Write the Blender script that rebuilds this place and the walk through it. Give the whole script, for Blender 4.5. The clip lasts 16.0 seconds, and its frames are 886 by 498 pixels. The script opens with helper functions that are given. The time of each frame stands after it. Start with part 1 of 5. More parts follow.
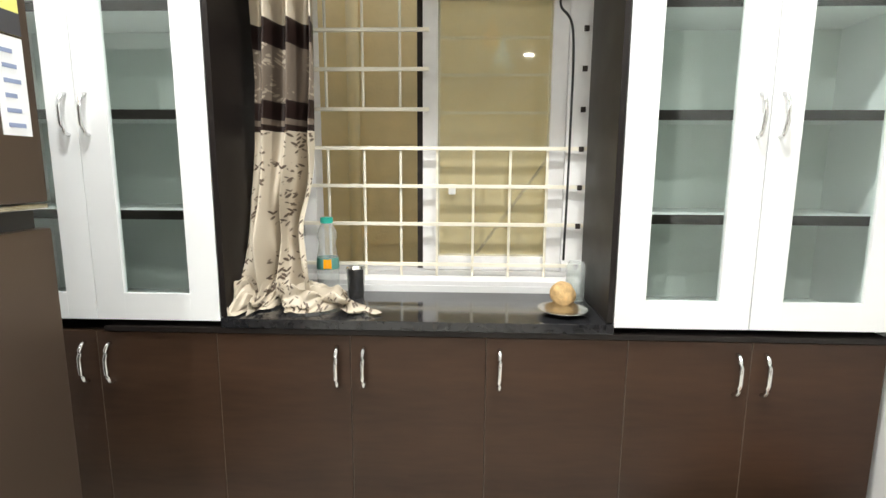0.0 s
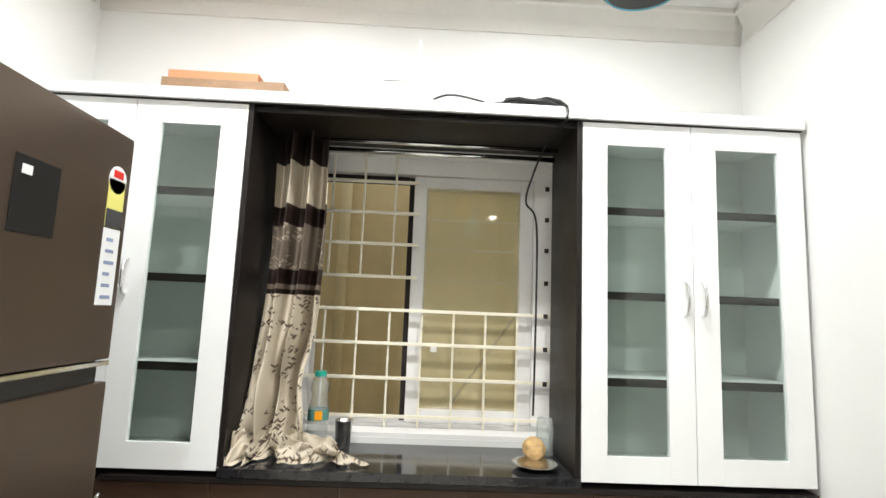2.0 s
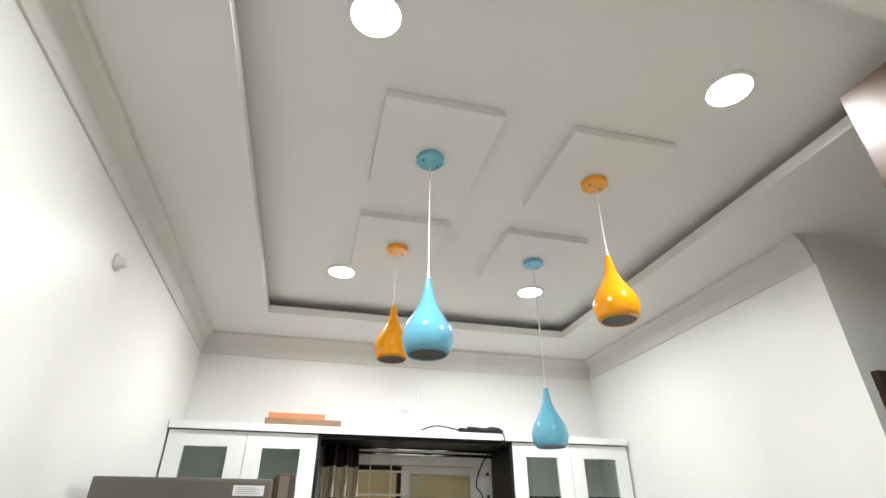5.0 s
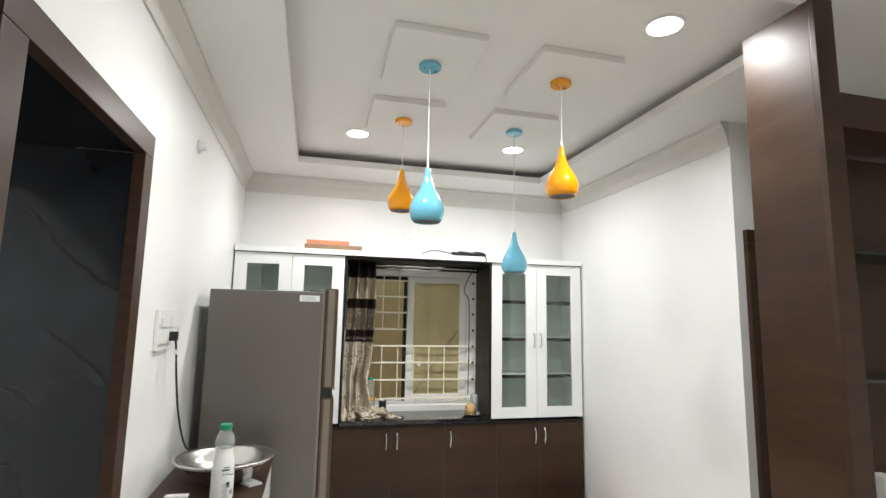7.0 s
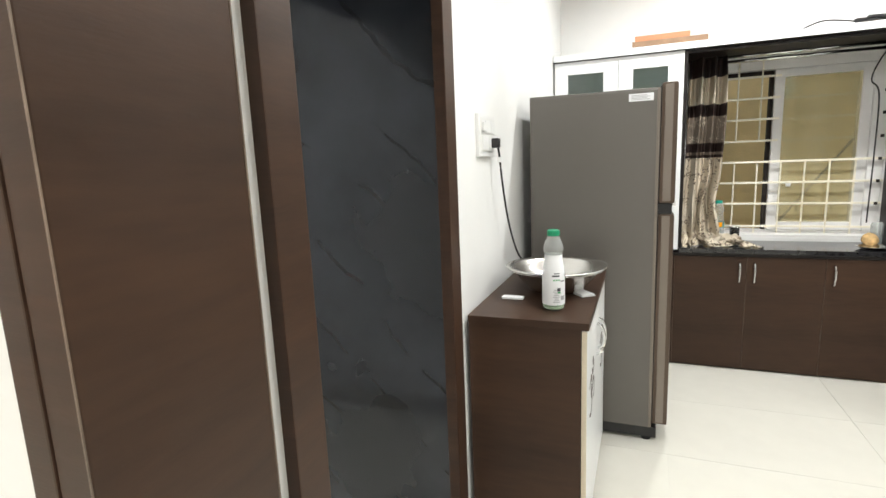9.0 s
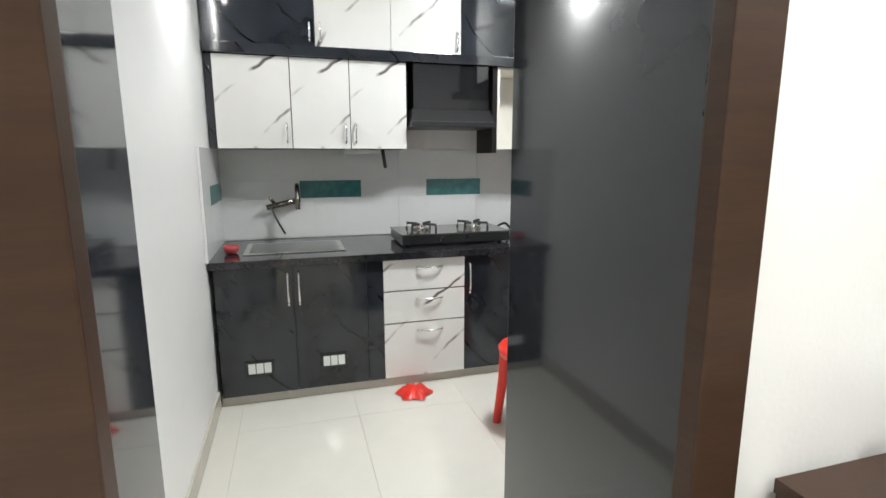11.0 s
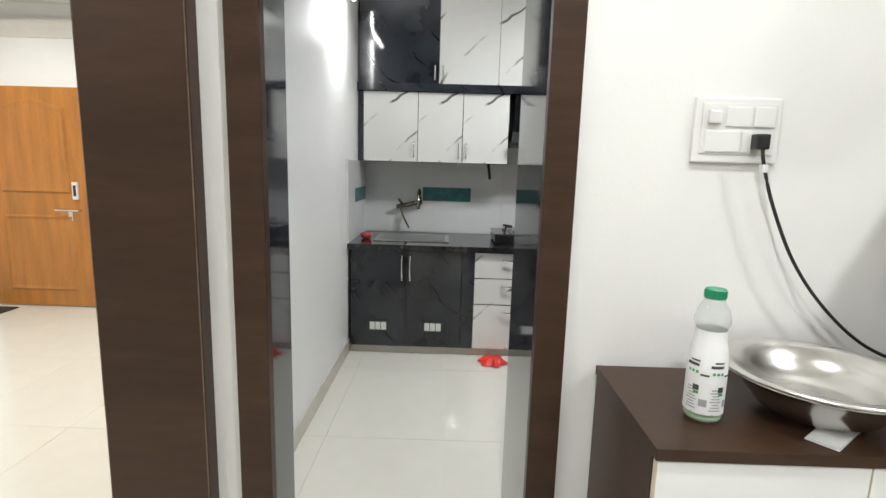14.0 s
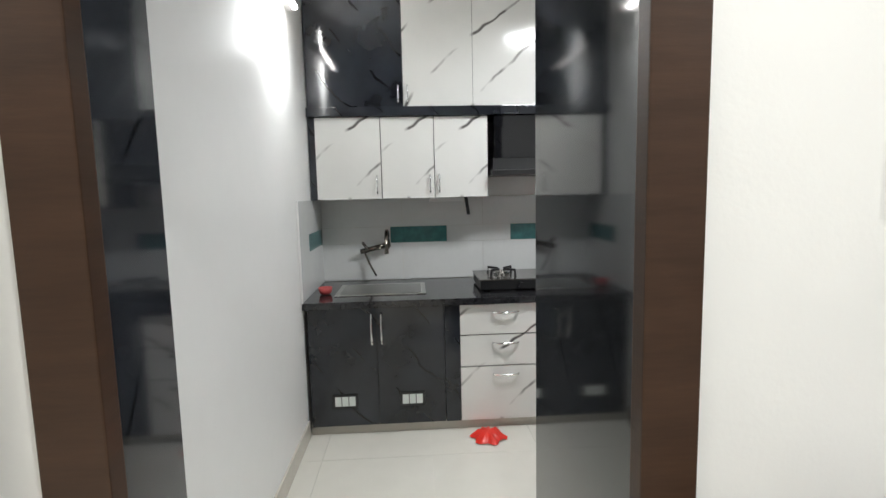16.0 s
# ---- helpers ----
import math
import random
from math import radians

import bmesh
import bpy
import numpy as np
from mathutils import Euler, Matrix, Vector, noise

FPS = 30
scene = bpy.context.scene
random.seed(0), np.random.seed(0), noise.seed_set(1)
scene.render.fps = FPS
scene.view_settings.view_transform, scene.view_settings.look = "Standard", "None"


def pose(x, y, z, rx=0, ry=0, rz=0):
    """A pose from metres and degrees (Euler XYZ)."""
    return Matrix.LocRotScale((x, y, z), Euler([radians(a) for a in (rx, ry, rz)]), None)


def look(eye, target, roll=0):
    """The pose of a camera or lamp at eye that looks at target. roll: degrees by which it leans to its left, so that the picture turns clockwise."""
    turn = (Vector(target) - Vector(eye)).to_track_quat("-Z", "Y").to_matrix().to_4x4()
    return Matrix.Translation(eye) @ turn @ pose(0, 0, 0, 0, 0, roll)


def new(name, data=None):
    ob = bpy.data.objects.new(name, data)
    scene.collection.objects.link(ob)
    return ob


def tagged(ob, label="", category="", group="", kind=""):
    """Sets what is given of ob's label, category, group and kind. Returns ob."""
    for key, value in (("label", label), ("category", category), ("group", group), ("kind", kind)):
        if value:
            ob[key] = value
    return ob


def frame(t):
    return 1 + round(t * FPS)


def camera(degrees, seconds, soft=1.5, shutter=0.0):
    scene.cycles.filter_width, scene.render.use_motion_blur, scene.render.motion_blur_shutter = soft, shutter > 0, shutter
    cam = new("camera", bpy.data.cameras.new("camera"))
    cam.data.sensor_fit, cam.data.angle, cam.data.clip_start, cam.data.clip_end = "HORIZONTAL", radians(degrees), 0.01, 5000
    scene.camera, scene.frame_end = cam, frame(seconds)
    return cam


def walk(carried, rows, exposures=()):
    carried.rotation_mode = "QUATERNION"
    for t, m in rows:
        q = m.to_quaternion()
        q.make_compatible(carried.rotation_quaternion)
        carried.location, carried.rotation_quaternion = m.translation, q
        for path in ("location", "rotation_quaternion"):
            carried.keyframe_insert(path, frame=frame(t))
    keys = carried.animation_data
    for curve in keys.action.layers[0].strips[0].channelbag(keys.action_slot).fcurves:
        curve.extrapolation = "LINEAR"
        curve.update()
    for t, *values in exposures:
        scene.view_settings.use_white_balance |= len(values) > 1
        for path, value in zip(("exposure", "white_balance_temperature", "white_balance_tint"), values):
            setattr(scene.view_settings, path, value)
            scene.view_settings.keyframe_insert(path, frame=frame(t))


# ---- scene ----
cam = camera(82.2, 16.0)
PATH = [
    (0, (0.073, 0.214, 1.289), (-0.004, 2.187, 0.973), 0.3),
    (0.5, (0.167, 0.389, 1.272), (-0.048, 2.351, 0.95), 0.2),
    (1, (0.21, 0.398, 1.273), (-0.06, 2.37, 1.069), 2.3),
    (1.5, (0.149, 0.203, 1.3), (0.072, 2.201, 1.322), 3.8),
    (2, (-0.017, -0.059, 1.359), (0.044, 1.925, 1.608), 2.3),
    (2.5, (-0.123, -0.287, 1.416), (-0.043, 1.67, 1.818), 1.7),
    (3, (-0.283, -0.518, 1.446), (-0.045, 1.4, 1.963), 1.2),
    (3.5, (-0.421, -0.766, 1.47), (-0.084, 1.088, 2.138), 0.8),
    (4, (-0.574, -1.031, 1.513), (-0.181, 0.74, 2.354), 0.8),
    (4.5, (-0.706, -1.295, 1.552), (-0.276, 0.409, 2.506), 0.7),
    (4.7, (-0.724, -1.385, 1.559), (-0.297, 0.305, 2.539), 0.3),
    (6.8, (-0.904, -2.271, 1.615), (-0.416, -0.384, 2.061), 0.5),
    (7, (-0.91, -2.314, 1.609), (-0.427, -0.392, 1.88), 1.1),
    (7.5, (-0.914, -2.399, 1.578), (-0.482, -0.449, 1.486), 1.1),
    (8, (-0.916, -2.415, 1.509), (-0.676, -0.449, 1.235), 1.1),
    (8.5, (-0.902, -2.29, 1.458), (-1.106, -0.333, 1.102), -0.2),
    (9, (-0.918, -1.965, 1.443), (-1.643, -0.131, 1.109), -2.3),
    (9.5, (-0.924, -1.659, 1.425), (-2.143, -0.098, 1.149), -3.3),
    (10, (-0.954, -1.382, 1.461), (-2.539, -0.198, 1.172), -3.2),
    (10.2, (-0.966, -1.282, 1.441), (-2.667, -0.265, 1.17), -2.7),
    (12.3, (-0.667, -0.84, 1.382), (-2.559, -0.677, 0.756), -1.1),
    (12.5, (-0.583, -0.831, 1.376), (-2.459, -0.705, 0.693), -1.2),
    (13, (-0.396, -0.775, 1.35), (-2.261, -0.774, 0.627), -0.4),
    (13.5, (-0.231, -0.722, 1.36), (-2.135, -0.768, 0.752), 1.0),
    (14, (-0.149, -0.707, 1.432), (-2.123, -0.73, 1.108), 1.6),
    (14.5, (-0.115, -0.69, 1.52), (-2.115, -0.709, 1.516), 1.3),
    (15, (-0.156, -0.704, 1.557), (-2.155, -0.72, 1.624), 0.0),
    (15.5, (-0.462, -0.727, 1.509), (-2.459, -0.706, 1.411), -1.2),
    (16, (-0.812, -0.782, 1.492), (-2.796, -0.666, 1.269), -1.3),
]
walk(cam, [(t, look(eye, target, roll)) for t, eye, target, roll in PATH],
     [(0, 0.5), (1, 0.6), (1.5, 0.45), (2, 0.25), (3, -0.2), (3.5, -0.25), (4.5, -0.22), (7, -0.18), (8, 0.02), (9, 0.2), (10, 0.3), (12.5, 0.14), (13.5, 0.0), (14.5, -0.17), (15, -0.2), (16, -0.12)])

# ---- world and lamps ----
world = bpy.data.worlds.new("sky")
scene.world = world
world.use_nodes = True
_wn = world.node_tree.nodes
_sky = _wn.new("ShaderNodeTexSky")
_sky.sky_type, _sky.sun_disc = "NISHITA", False
_sky.sun_elevation, _sky.sun_rotation = radians(35), radians(160)
world.node_tree.links.new(_sky.outputs[0], _wn["Background"].inputs[0])
_wn["Background"].inputs[1].default_value = 0.27

ROOM_SPOTS = [(-0.67, 1.15), (0.49, 1.15), (0.50, -0.56), (-0.70, -0.55)]


def lamp(name, m, kind, power, size, colour=(1.0, 0.95, 0.88), spot=None, size_y=None):
    data = bpy.data.lights.new(name, kind)
    data.energy, data.color = power, colour
    if kind == "AREA":
        data.shape, data.size, data.spread = "DISK", size, radians(160)
        if size_y:
            data.shape, data.size_y = "RECTANGLE", size_y
    else:
        data.shadow_soft_size = size
    if spot:
        data.spot_size, data.spot_blend = radians(spot), 0.6
    ob = new(name, data)
    ob.matrix_world = m
    return ob


for sx, sy in ROOM_SPOTS:
    lamp("downlight_lamp", pose(sx, sy, 2.868), "AREA", 19, 0.11, (0.975, 0.985, 0.965))
lamp("kitchen_batten_lamp", pose(-3.55, -1.37, 2.50, 0, 75, 90), "AREA", 21, 0.55, (0.97, 0.99, 1.0), size_y=0.04)
lamp("kitchen_ceiling_lamp", pose(-3.0, 0.30, 2.86), "AREA", 44, 0.40, (0.95, 0.98, 1.0))
# Unseen lamps added to brighten the hall; no fittings are built for them.
for hx, hy in [(-3.0, -2.6), (-3.6, -4.4), (-0.6, -3.6), (1.0, -3.4)]:
    lamp("hall_fill_lamp", pose(hx, hy, 2.90), "AREA", 32, 0.14, (1.0, 0.975, 0.92))

# ---- materials ----


def mat(name, colour, rough=0.5, metal=0.0, var=0.0, scale=6.0, bump=0.0, bump_scale=60.0, coat=0.0, stretch=None, spec=0.5):
    """A procedural surface: two scales of colour variation, gloss variation and fine relief."""
    m = bpy.data.materials.new(name)
    m.use_nodes = True
    n, l = m.node_tree.nodes, m.node_tree.links
    p = n["Principled BSDF"]
    p.inputs["Base Color"].default_value = (*colour, 1)
    p.inputs["Roughness"].default_value, p.inputs["Metallic"].default_value = rough, metal
    p.inputs["Specular IOR Level"].default_value = spec
    p.inputs["Coat Weight"].default_value = coat
    p.inputs["Coat Roughness"].default_value = 0.06
    co = n.new("ShaderNodeTexCoord")
    mp = n.new("ShaderNodeMapping")
    mp.inputs["Scale"].default_value = stretch or (1, 1, 1)
    l.new(co.outputs["Object"], mp.inputs[0])
    if var:
        a, b = n.new("ShaderNodeTexNoise"), n.new("ShaderNodeTexNoise")
        a.inputs["Scale"].default_value, b.inputs["Scale"].default_value = scale, scale * 9
        a.inputs["Detail"].default_value = 5
        l.new(mp.outputs[0], a.inputs[0]), l.new(mp.outputs[0], b.inputs[0])
        add = n.new("ShaderNodeMath")
        add.operation = "MULTIPLY_ADD"
        add.inputs[1].default_value = 0.35
        l.new(b.outputs[0], add.inputs[0]), l.new(a.outputs[0], add.inputs[2])
        r = n.new("ShaderNodeValToRGB")
        r.color_ramp.elements[0].position, r.color_ramp.elements[1].position = 0.42, 0.95
        r.color_ramp.elements[0].color = (*[c * (1 - var) for c in colour], 1)
        r.color_ramp.elements[1].color = (*[min(1, c * (1 + var)) for c in colour], 1)
        l.new(add.outputs[0], r.inputs[0]), l.new(r.outputs[0], p.inputs["Base Color"])
        rr = n.new("ShaderNodeMapRange")
        rr.inputs["To Min"].default_value, rr.inputs["To Max"].default_value = max(0.02, rough * 0.8), min(1, rough * 1.2)
        l.new(a.outputs[0], rr.inputs[0]), l.new(rr.outputs[0], p.inputs["Roughness"])
    if bump:
        t, bp = n.new("ShaderNodeTexNoise"), n.new("ShaderNodeBump")
        t.inputs["Scale"].default_value, t.inputs["Detail"].default_value = bump_scale, 4
        bp.inputs["Strength"].default_value, bp.inputs["Distance"].default_value = bump, 0.01
        l.new(mp.outputs[0], t.inputs[0]), l.new(t.outputs[0], bp.inputs["Height"]), l.new(bp.outputs[0], p.inputs["Normal"])
    return m


def veined(name, base, vein, rough, thin=0.02, scale=1.6, cloud=0.25, turn=(0.3, 0.5, 0.2), coat=0.0):
    """Laminate printed with marble veins."""
    m = mat(name, base, rough, coat=coat)
    n, l = m.node_tree.nodes, m.node_tree.links
    p, co = n["Principled BSDF"], n["Texture Coordinate"]
    mp = n.new("ShaderNodeMapping")
    mp.inputs["Rotation"].default_value = turn
    mp.inputs["Scale"].default_value = (1, 1, 1)
    w, mask, c = n.new("ShaderNodeTexNoise"), n.new("ShaderNodeTexNoise"), n.new("ShaderNodeTexNoise")
    wave = n.new("ShaderNodeTexWave")
    wave.wave_type, wave.bands_direction = "BANDS", "Z"
    wave.inputs["Scale"].default_value, wave.inputs["Distortion"].default_value = scale, 3.4
    wave.inputs["Detail"].default_value, wave.inputs["Detail Scale"].default_value = 4.0, 1.2
    l.new(co.outputs["Object"], mp.inputs[0]), l.new(mp.outputs[0], wave.inputs[0])
    mask.inputs["Scale"].default_value, c.inputs["Scale"].default_value = 3.2, 2.2
    c.inputs["Detail"].default_value = 6
    l.new(mp.outputs[0], mask.inputs[0]), l.new(mp.outputs[0], c.inputs[0])
    edge = n.new("ShaderNodeValToRGB")
    e = edge.color_ramp.elements
    e[0].position, e[0].color = 0.0, (1, 1, 1, 1)
    e[1].position, e[1].color = thin, (0, 0, 0, 1)
    l.new(wave.outputs["Fac"], edge.inputs[0])
    gate = n.new("ShaderNodeValToRGB")
    gate.color_ramp.elements[0].position, gate.color_ramp.elements[1].position = 0.43, 0.53
    l.new(mask.outputs[0], gate.inputs[0])
    mul = n.new("ShaderNodeMath")
    mul.operation = "MULTIPLY"
    l.new(edge.outputs[0], mul.inputs[0]), l.new(gate.outputs[0], mul.inputs[1])
    cr = n.new("ShaderNodeValToRGB")
    cr.color_ramp.elements[0].position, cr.color_ramp.elements[1].position = 0.35, 0.7
    cr.color_ramp.elements[0].color = (*[x * (1 - cloud) for x in base], 1)
    cr.color_ramp.elements[1].color = (*[min(1, x * (1 + cloud)) for x in base], 1)
    l.new(c.outputs[0], cr.inputs[0])
    mix = n.new("ShaderNodeMixRGB")
    mix.inputs[2].default_value = (*vein, 1)
    l.new(mul.outputs[0], mix.inputs[0]), l.new(cr.outputs[0], mix.inputs[1]), l.new(mix.outputs[0], p.inputs["Base Color"])
    return m


def glass(name, colour, rough=0.02, dust=0.0, dust_colour=(0.70, 0.61, 0.37)):
    m = bpy.data.materials.new(name)
    m.use_nodes = True
    n, l = m.node_tree.nodes, m.node_tree.links
    n.remove(n["Principled BSDF"])
    tr, gl, mx, lw = n.new("ShaderNodeBsdfTransparent"), n.new("ShaderNodeBsdfGlossy"), n.new("ShaderNodeMixShader"), n.new("ShaderNodeLayerWeight")
    tr.inputs[0].default_value = (*colour, 1)
    gl.inputs["Roughness"].default_value = rough
    po, ad = n.new("ShaderNodeMath"), n.new("ShaderNodeMath")
    po.operation, po.inputs[1].default_value = "POWER", 4.0
    ad.operation, ad.inputs[1].default_value = "MULTIPLY_ADD", 0.7
    ad.inputs[2].default_value = 0.04
    l.new(lw.outputs["Facing"], po.inputs[0]), l.new(po.outputs[0], ad.inputs[0])
    l.new(ad.outputs[0], mx.inputs[0]), l.new(tr.outputs[0], mx.inputs[1]), l.new(gl.outputs[0], mx.inputs[2])
    last = mx
    if dust:
        df_, m2 = n.new("ShaderNodeBsdfDiffuse"), n.new("ShaderNodeMixShader")
        df_.inputs[0].default_value = (*dust_colour, 1)
        ns, mr = n.new("ShaderNodeTexNoise"), n.new("ShaderNodeMapRange")
        ns.inputs["Scale"].default_value = 3.0
        mr.inputs["To Min"].default_value, mr.inputs["To Max"].default_value = dust * 0.6, dust * 1.3
        l.new(ns.outputs[0], mr.inputs[0]), l.new(mr.outputs[0], m2.inputs[0])
        l.new(mx.outputs[0], m2.inputs[1]), l.new(df_.outputs[0], m2.inputs[2])
        last = m2
    l.new(last.outputs[0], n["Material Output"].inputs[0])
    return m


def glow(name, colour, strength):
    m = bpy.data.materials.new(name)
    m.use_nodes = True
    p = m.node_tree.nodes["Principled BSDF"]
    p.inputs["Emission Color"].default_value, p.inputs["Emission Strength"].default_value = (*colour, 1), strength
    return m


WALL = mat("wall_paint", (0.79, 0.79, 0.775), 0.42, var=0.025, scale=1.3, bump=0.05, bump_scale=90)
CEIL = mat("ceiling_paint", (0.76, 0.75, 0.74), 0.7, var=0.02, scale=1.0, bump=0.04)
CORNICE = mat("cornice_plaster", (0.67, 0.65, 0.615), 0.7, var=0.04)
TILE = mat("vitrified_tile", (0.66, 0.645, 0.58), 0.06, var=0.05, scale=1.1, spec=0.5)
GROUT = mat("grout", (0.61, 0.595, 0.535), 0.8, var=0.1)
SKIRT = mat("skirting_tile", (0.52, 0.49, 0.43), 0.25, var=0.05)
WOOD = mat("dark_walnut_laminate", (0.046, 0.0238, 0.0138), 0.40, spec=0.28, var=0.38, scale=0.9, bump=0.03, bump_scale=40, stretch=(1.0, 1.0, 6))
WOODV = mat("dark_walnut_laminate_upright", (0.045, 0.0232, 0.0136), 0.40, spec=0.28, var=0.30, scale=2.0, bump=0.04, bump_scale=40, stretch=(1, 1, 9))
WHITE = mat("white_laminate", (0.82, 0.83, 0.83), 0.30)
BACKING = mat("cabinet_inner_laminate", (0.70, 0.74, 0.71), 0.5, var=0.03)
DARKIN = mat("dark_inner_laminate", (0.011, 0.008, 0.007), 0.45, spec=0.3, var=0.2)
GRANITE = mat("black_granite", (0.018, 0.018, 0.020), 0.10, var=0.4, scale=40, spec=0.6)
NAVY = veined("dark_marble_laminate", (0.0205, 0.0232, 0.029), (0.0022, 0.0025, 0.003), 0.07, thin=0.010, scale=1.7, turn=(0.8, -0.61, 0.0), coat=0.22, cloud=0.45)
# Stands in for NAVY on the soffit; darkened to leave out floor reflections.
DARKSOFFIT = mat("dark_soffit_laminate", (0.0035, 0.004, 0.005), 0.22, spec=0.12, var=0.3, scale=2)
PALE = veined("white_marble_laminate", (0.76, 0.76, 0.73), (0.10, 0.09, 0.085), 0.15, thin=0.012, scale=0.95, cloud=0.04, turn=(-0.75, 0.1, 0.1), coat=0.3)
STEEL = mat("brushed_steel", (0.66, 0.65, 0.62), 0.24, 1.0, var=0.08, scale=8)
CHROME = mat("chrome", (0.75, 0.75, 0.75), 0.12, 1.0)
FRIDGE_SIDE = mat("fridge_side_paint", (0.135, 0.125, 0.112), 0.38, 0.3, var=0.03, scale=3, bump=0.05, bump_scale=200)
FRIDGE_DOOR = mat("fridge_brown_steel", (0.098, 0.070, 0.052), 0.30, 0.5)
BLACK = mat("black_plastic", (0.012, 0.012, 0.013), 0.3)
RUBBER = mat("black_rubber", (0.012, 0.012, 0.012), 0.55)
WPLASTIC = mat("white_plastic", (0.74, 0.74, 0.73), 0.3)
RED = mat("red_plastic", (0.70, 0.035, 0.022), 0.32, var=0.06)
GREEN = mat("green_plastic", (0.01, 0.25, 0.12), 0.35)
TEALCAP = mat("teal_plastic", (0.02, 0.42, 0.33), 0.35)
BLUE = mat("turquoise_enamel", (0.15, 0.46, 0.62), 0.10, coat=0.5, var=0.03)
ORANGE = mat("orange_enamel", (0.90, 0.35, 0.002), 0.10, coat=0.35, var=0.03)
SHADE_IN = mat("shade_inner", (0.07, 0.07, 0.075), 0.5)
UPVC = mat("window_upvc", (0.78, 0.77, 0.76), 0.35, var=0.05, scale=5)
BAR = mat("grille_paint", (0.84, 0.79, 0.66), 0.4, var=0.05)
OUTWALL = mat("outside_wall_paint", (0.80, 0.62, 0.31), 0.85, var=0.10, scale=1.5, bump=0.2)
PANE = glass("window_pane_glass", (0.97, 0.97, 0.95), 0.02, 0.02)
PANE_DUSTY = glass("dusty_window_pane_glass", (0.97, 0.97, 0.92), 0.03, 0.30)
FROST = glass("cabinet_door_glass", (0.88, 0.93, 0.905), 0.05)
TEALTILE = mat("teal_tile", (0.045, 0.17, 0.17), 0.15, var=0.25, scale=20)
WTILE = mat("white_wall_tile", (0.66, 0.67, 0.66), 0.18, var=0.04, scale=3)
TEAK = mat("teak_varnish", (0.44, 0.175, 0.032), 0.30, var=0.22, scale=2.5, stretch=(6, 6, 0.7), coat=0.3)
STOOLWOOD = mat("stool_wood", (0.34, 0.13, 0.055), 0.45, var=0.3, scale=5, stretch=(2, 8, 2))
PAPER = mat("white_paper", (0.80, 0.81, 0.82), 0.7)
CLOTH = mat("patterned_cloth", (0.22, 0.18, 0.12), 0.9, var=0.7, scale=22)
BLUECLOTH = mat("blue_cloth", (0.02, 0.08, 0.30), 0.8, var=0.2)
BOARD = mat("wood_board", (0.28, 0.17, 0.10), 0.6, var=0.25, stretch=(2, 12, 2))
BRICK = mat("orange_board", (0.55, 0.22, 0.11), 0.7, var=0.12)
COIR = mat("coconut_husk", (0.55, 0.36, 0.16), 0.9, var=0.4, scale=30, bump=0.6, bump_scale=60)
CREAM = mat("cream_laminate", (0.74, 0.72, 0.65), 0.45, var=0.03)
EDGEBAND = mat("worn_edge_band", (0.17, 0.125, 0.092), 0.4, var=0.5, scale=8)
CREAMEDGE = mat("cream_edge_band", (0.66, 0.58, 0.45), 0.5, var=0.06)
DARKBROWN = mat("dark_brown_matt", (0.022, 0.015, 0.011), 0.8, var=0.2)
PALEGREEN = mat("pale_green_plastic", (0.42, 0.62, 0.36), 0.3)
LABELG = mat("label_green", (0.05, 0.35, 0.12), 0.5)
GREYINK = mat("faded_ink", (0.36, 0.36, 0.37), 0.6)
EDGE_METAL = mat("champagne_edge", (0.21, 0.178, 0.150), 0.3, 0.4, var=0.05)
INK = mat("ink", (0.05, 0.05, 0.055), 0.6)
YELLOW = mat("yellow_label", (0.75, 0.70, 0.20), 0.5)
BOTTLE = glass("clear_plastic", (0.95, 0.97, 0.96), 0.06, 0.22, (0.80, 0.82, 0.81))
BRONZE = mat("tap_metal", (0.22, 0.20, 0.17), 0.22, 1.0)
FANMETAL = mat("fan_champagne_metal", (0.52, 0.44, 0.36), 0.35, 0.7)
FANBLADE = mat("fan_walnut_blade", (0.10, 0.045, 0.03), 0.35, var=0.3, stretch=(8, 1, 1))
LED = glow("lamp_disc", (1.0, 0.97, 0.93), 30)
LEDSTRIP = glow("cove_strip", (1.0, 0.95, 0.86), 5)
SHELFGLASS = glass("green_shelf_glass", (0.55, 0.72, 0.68), 0.02)


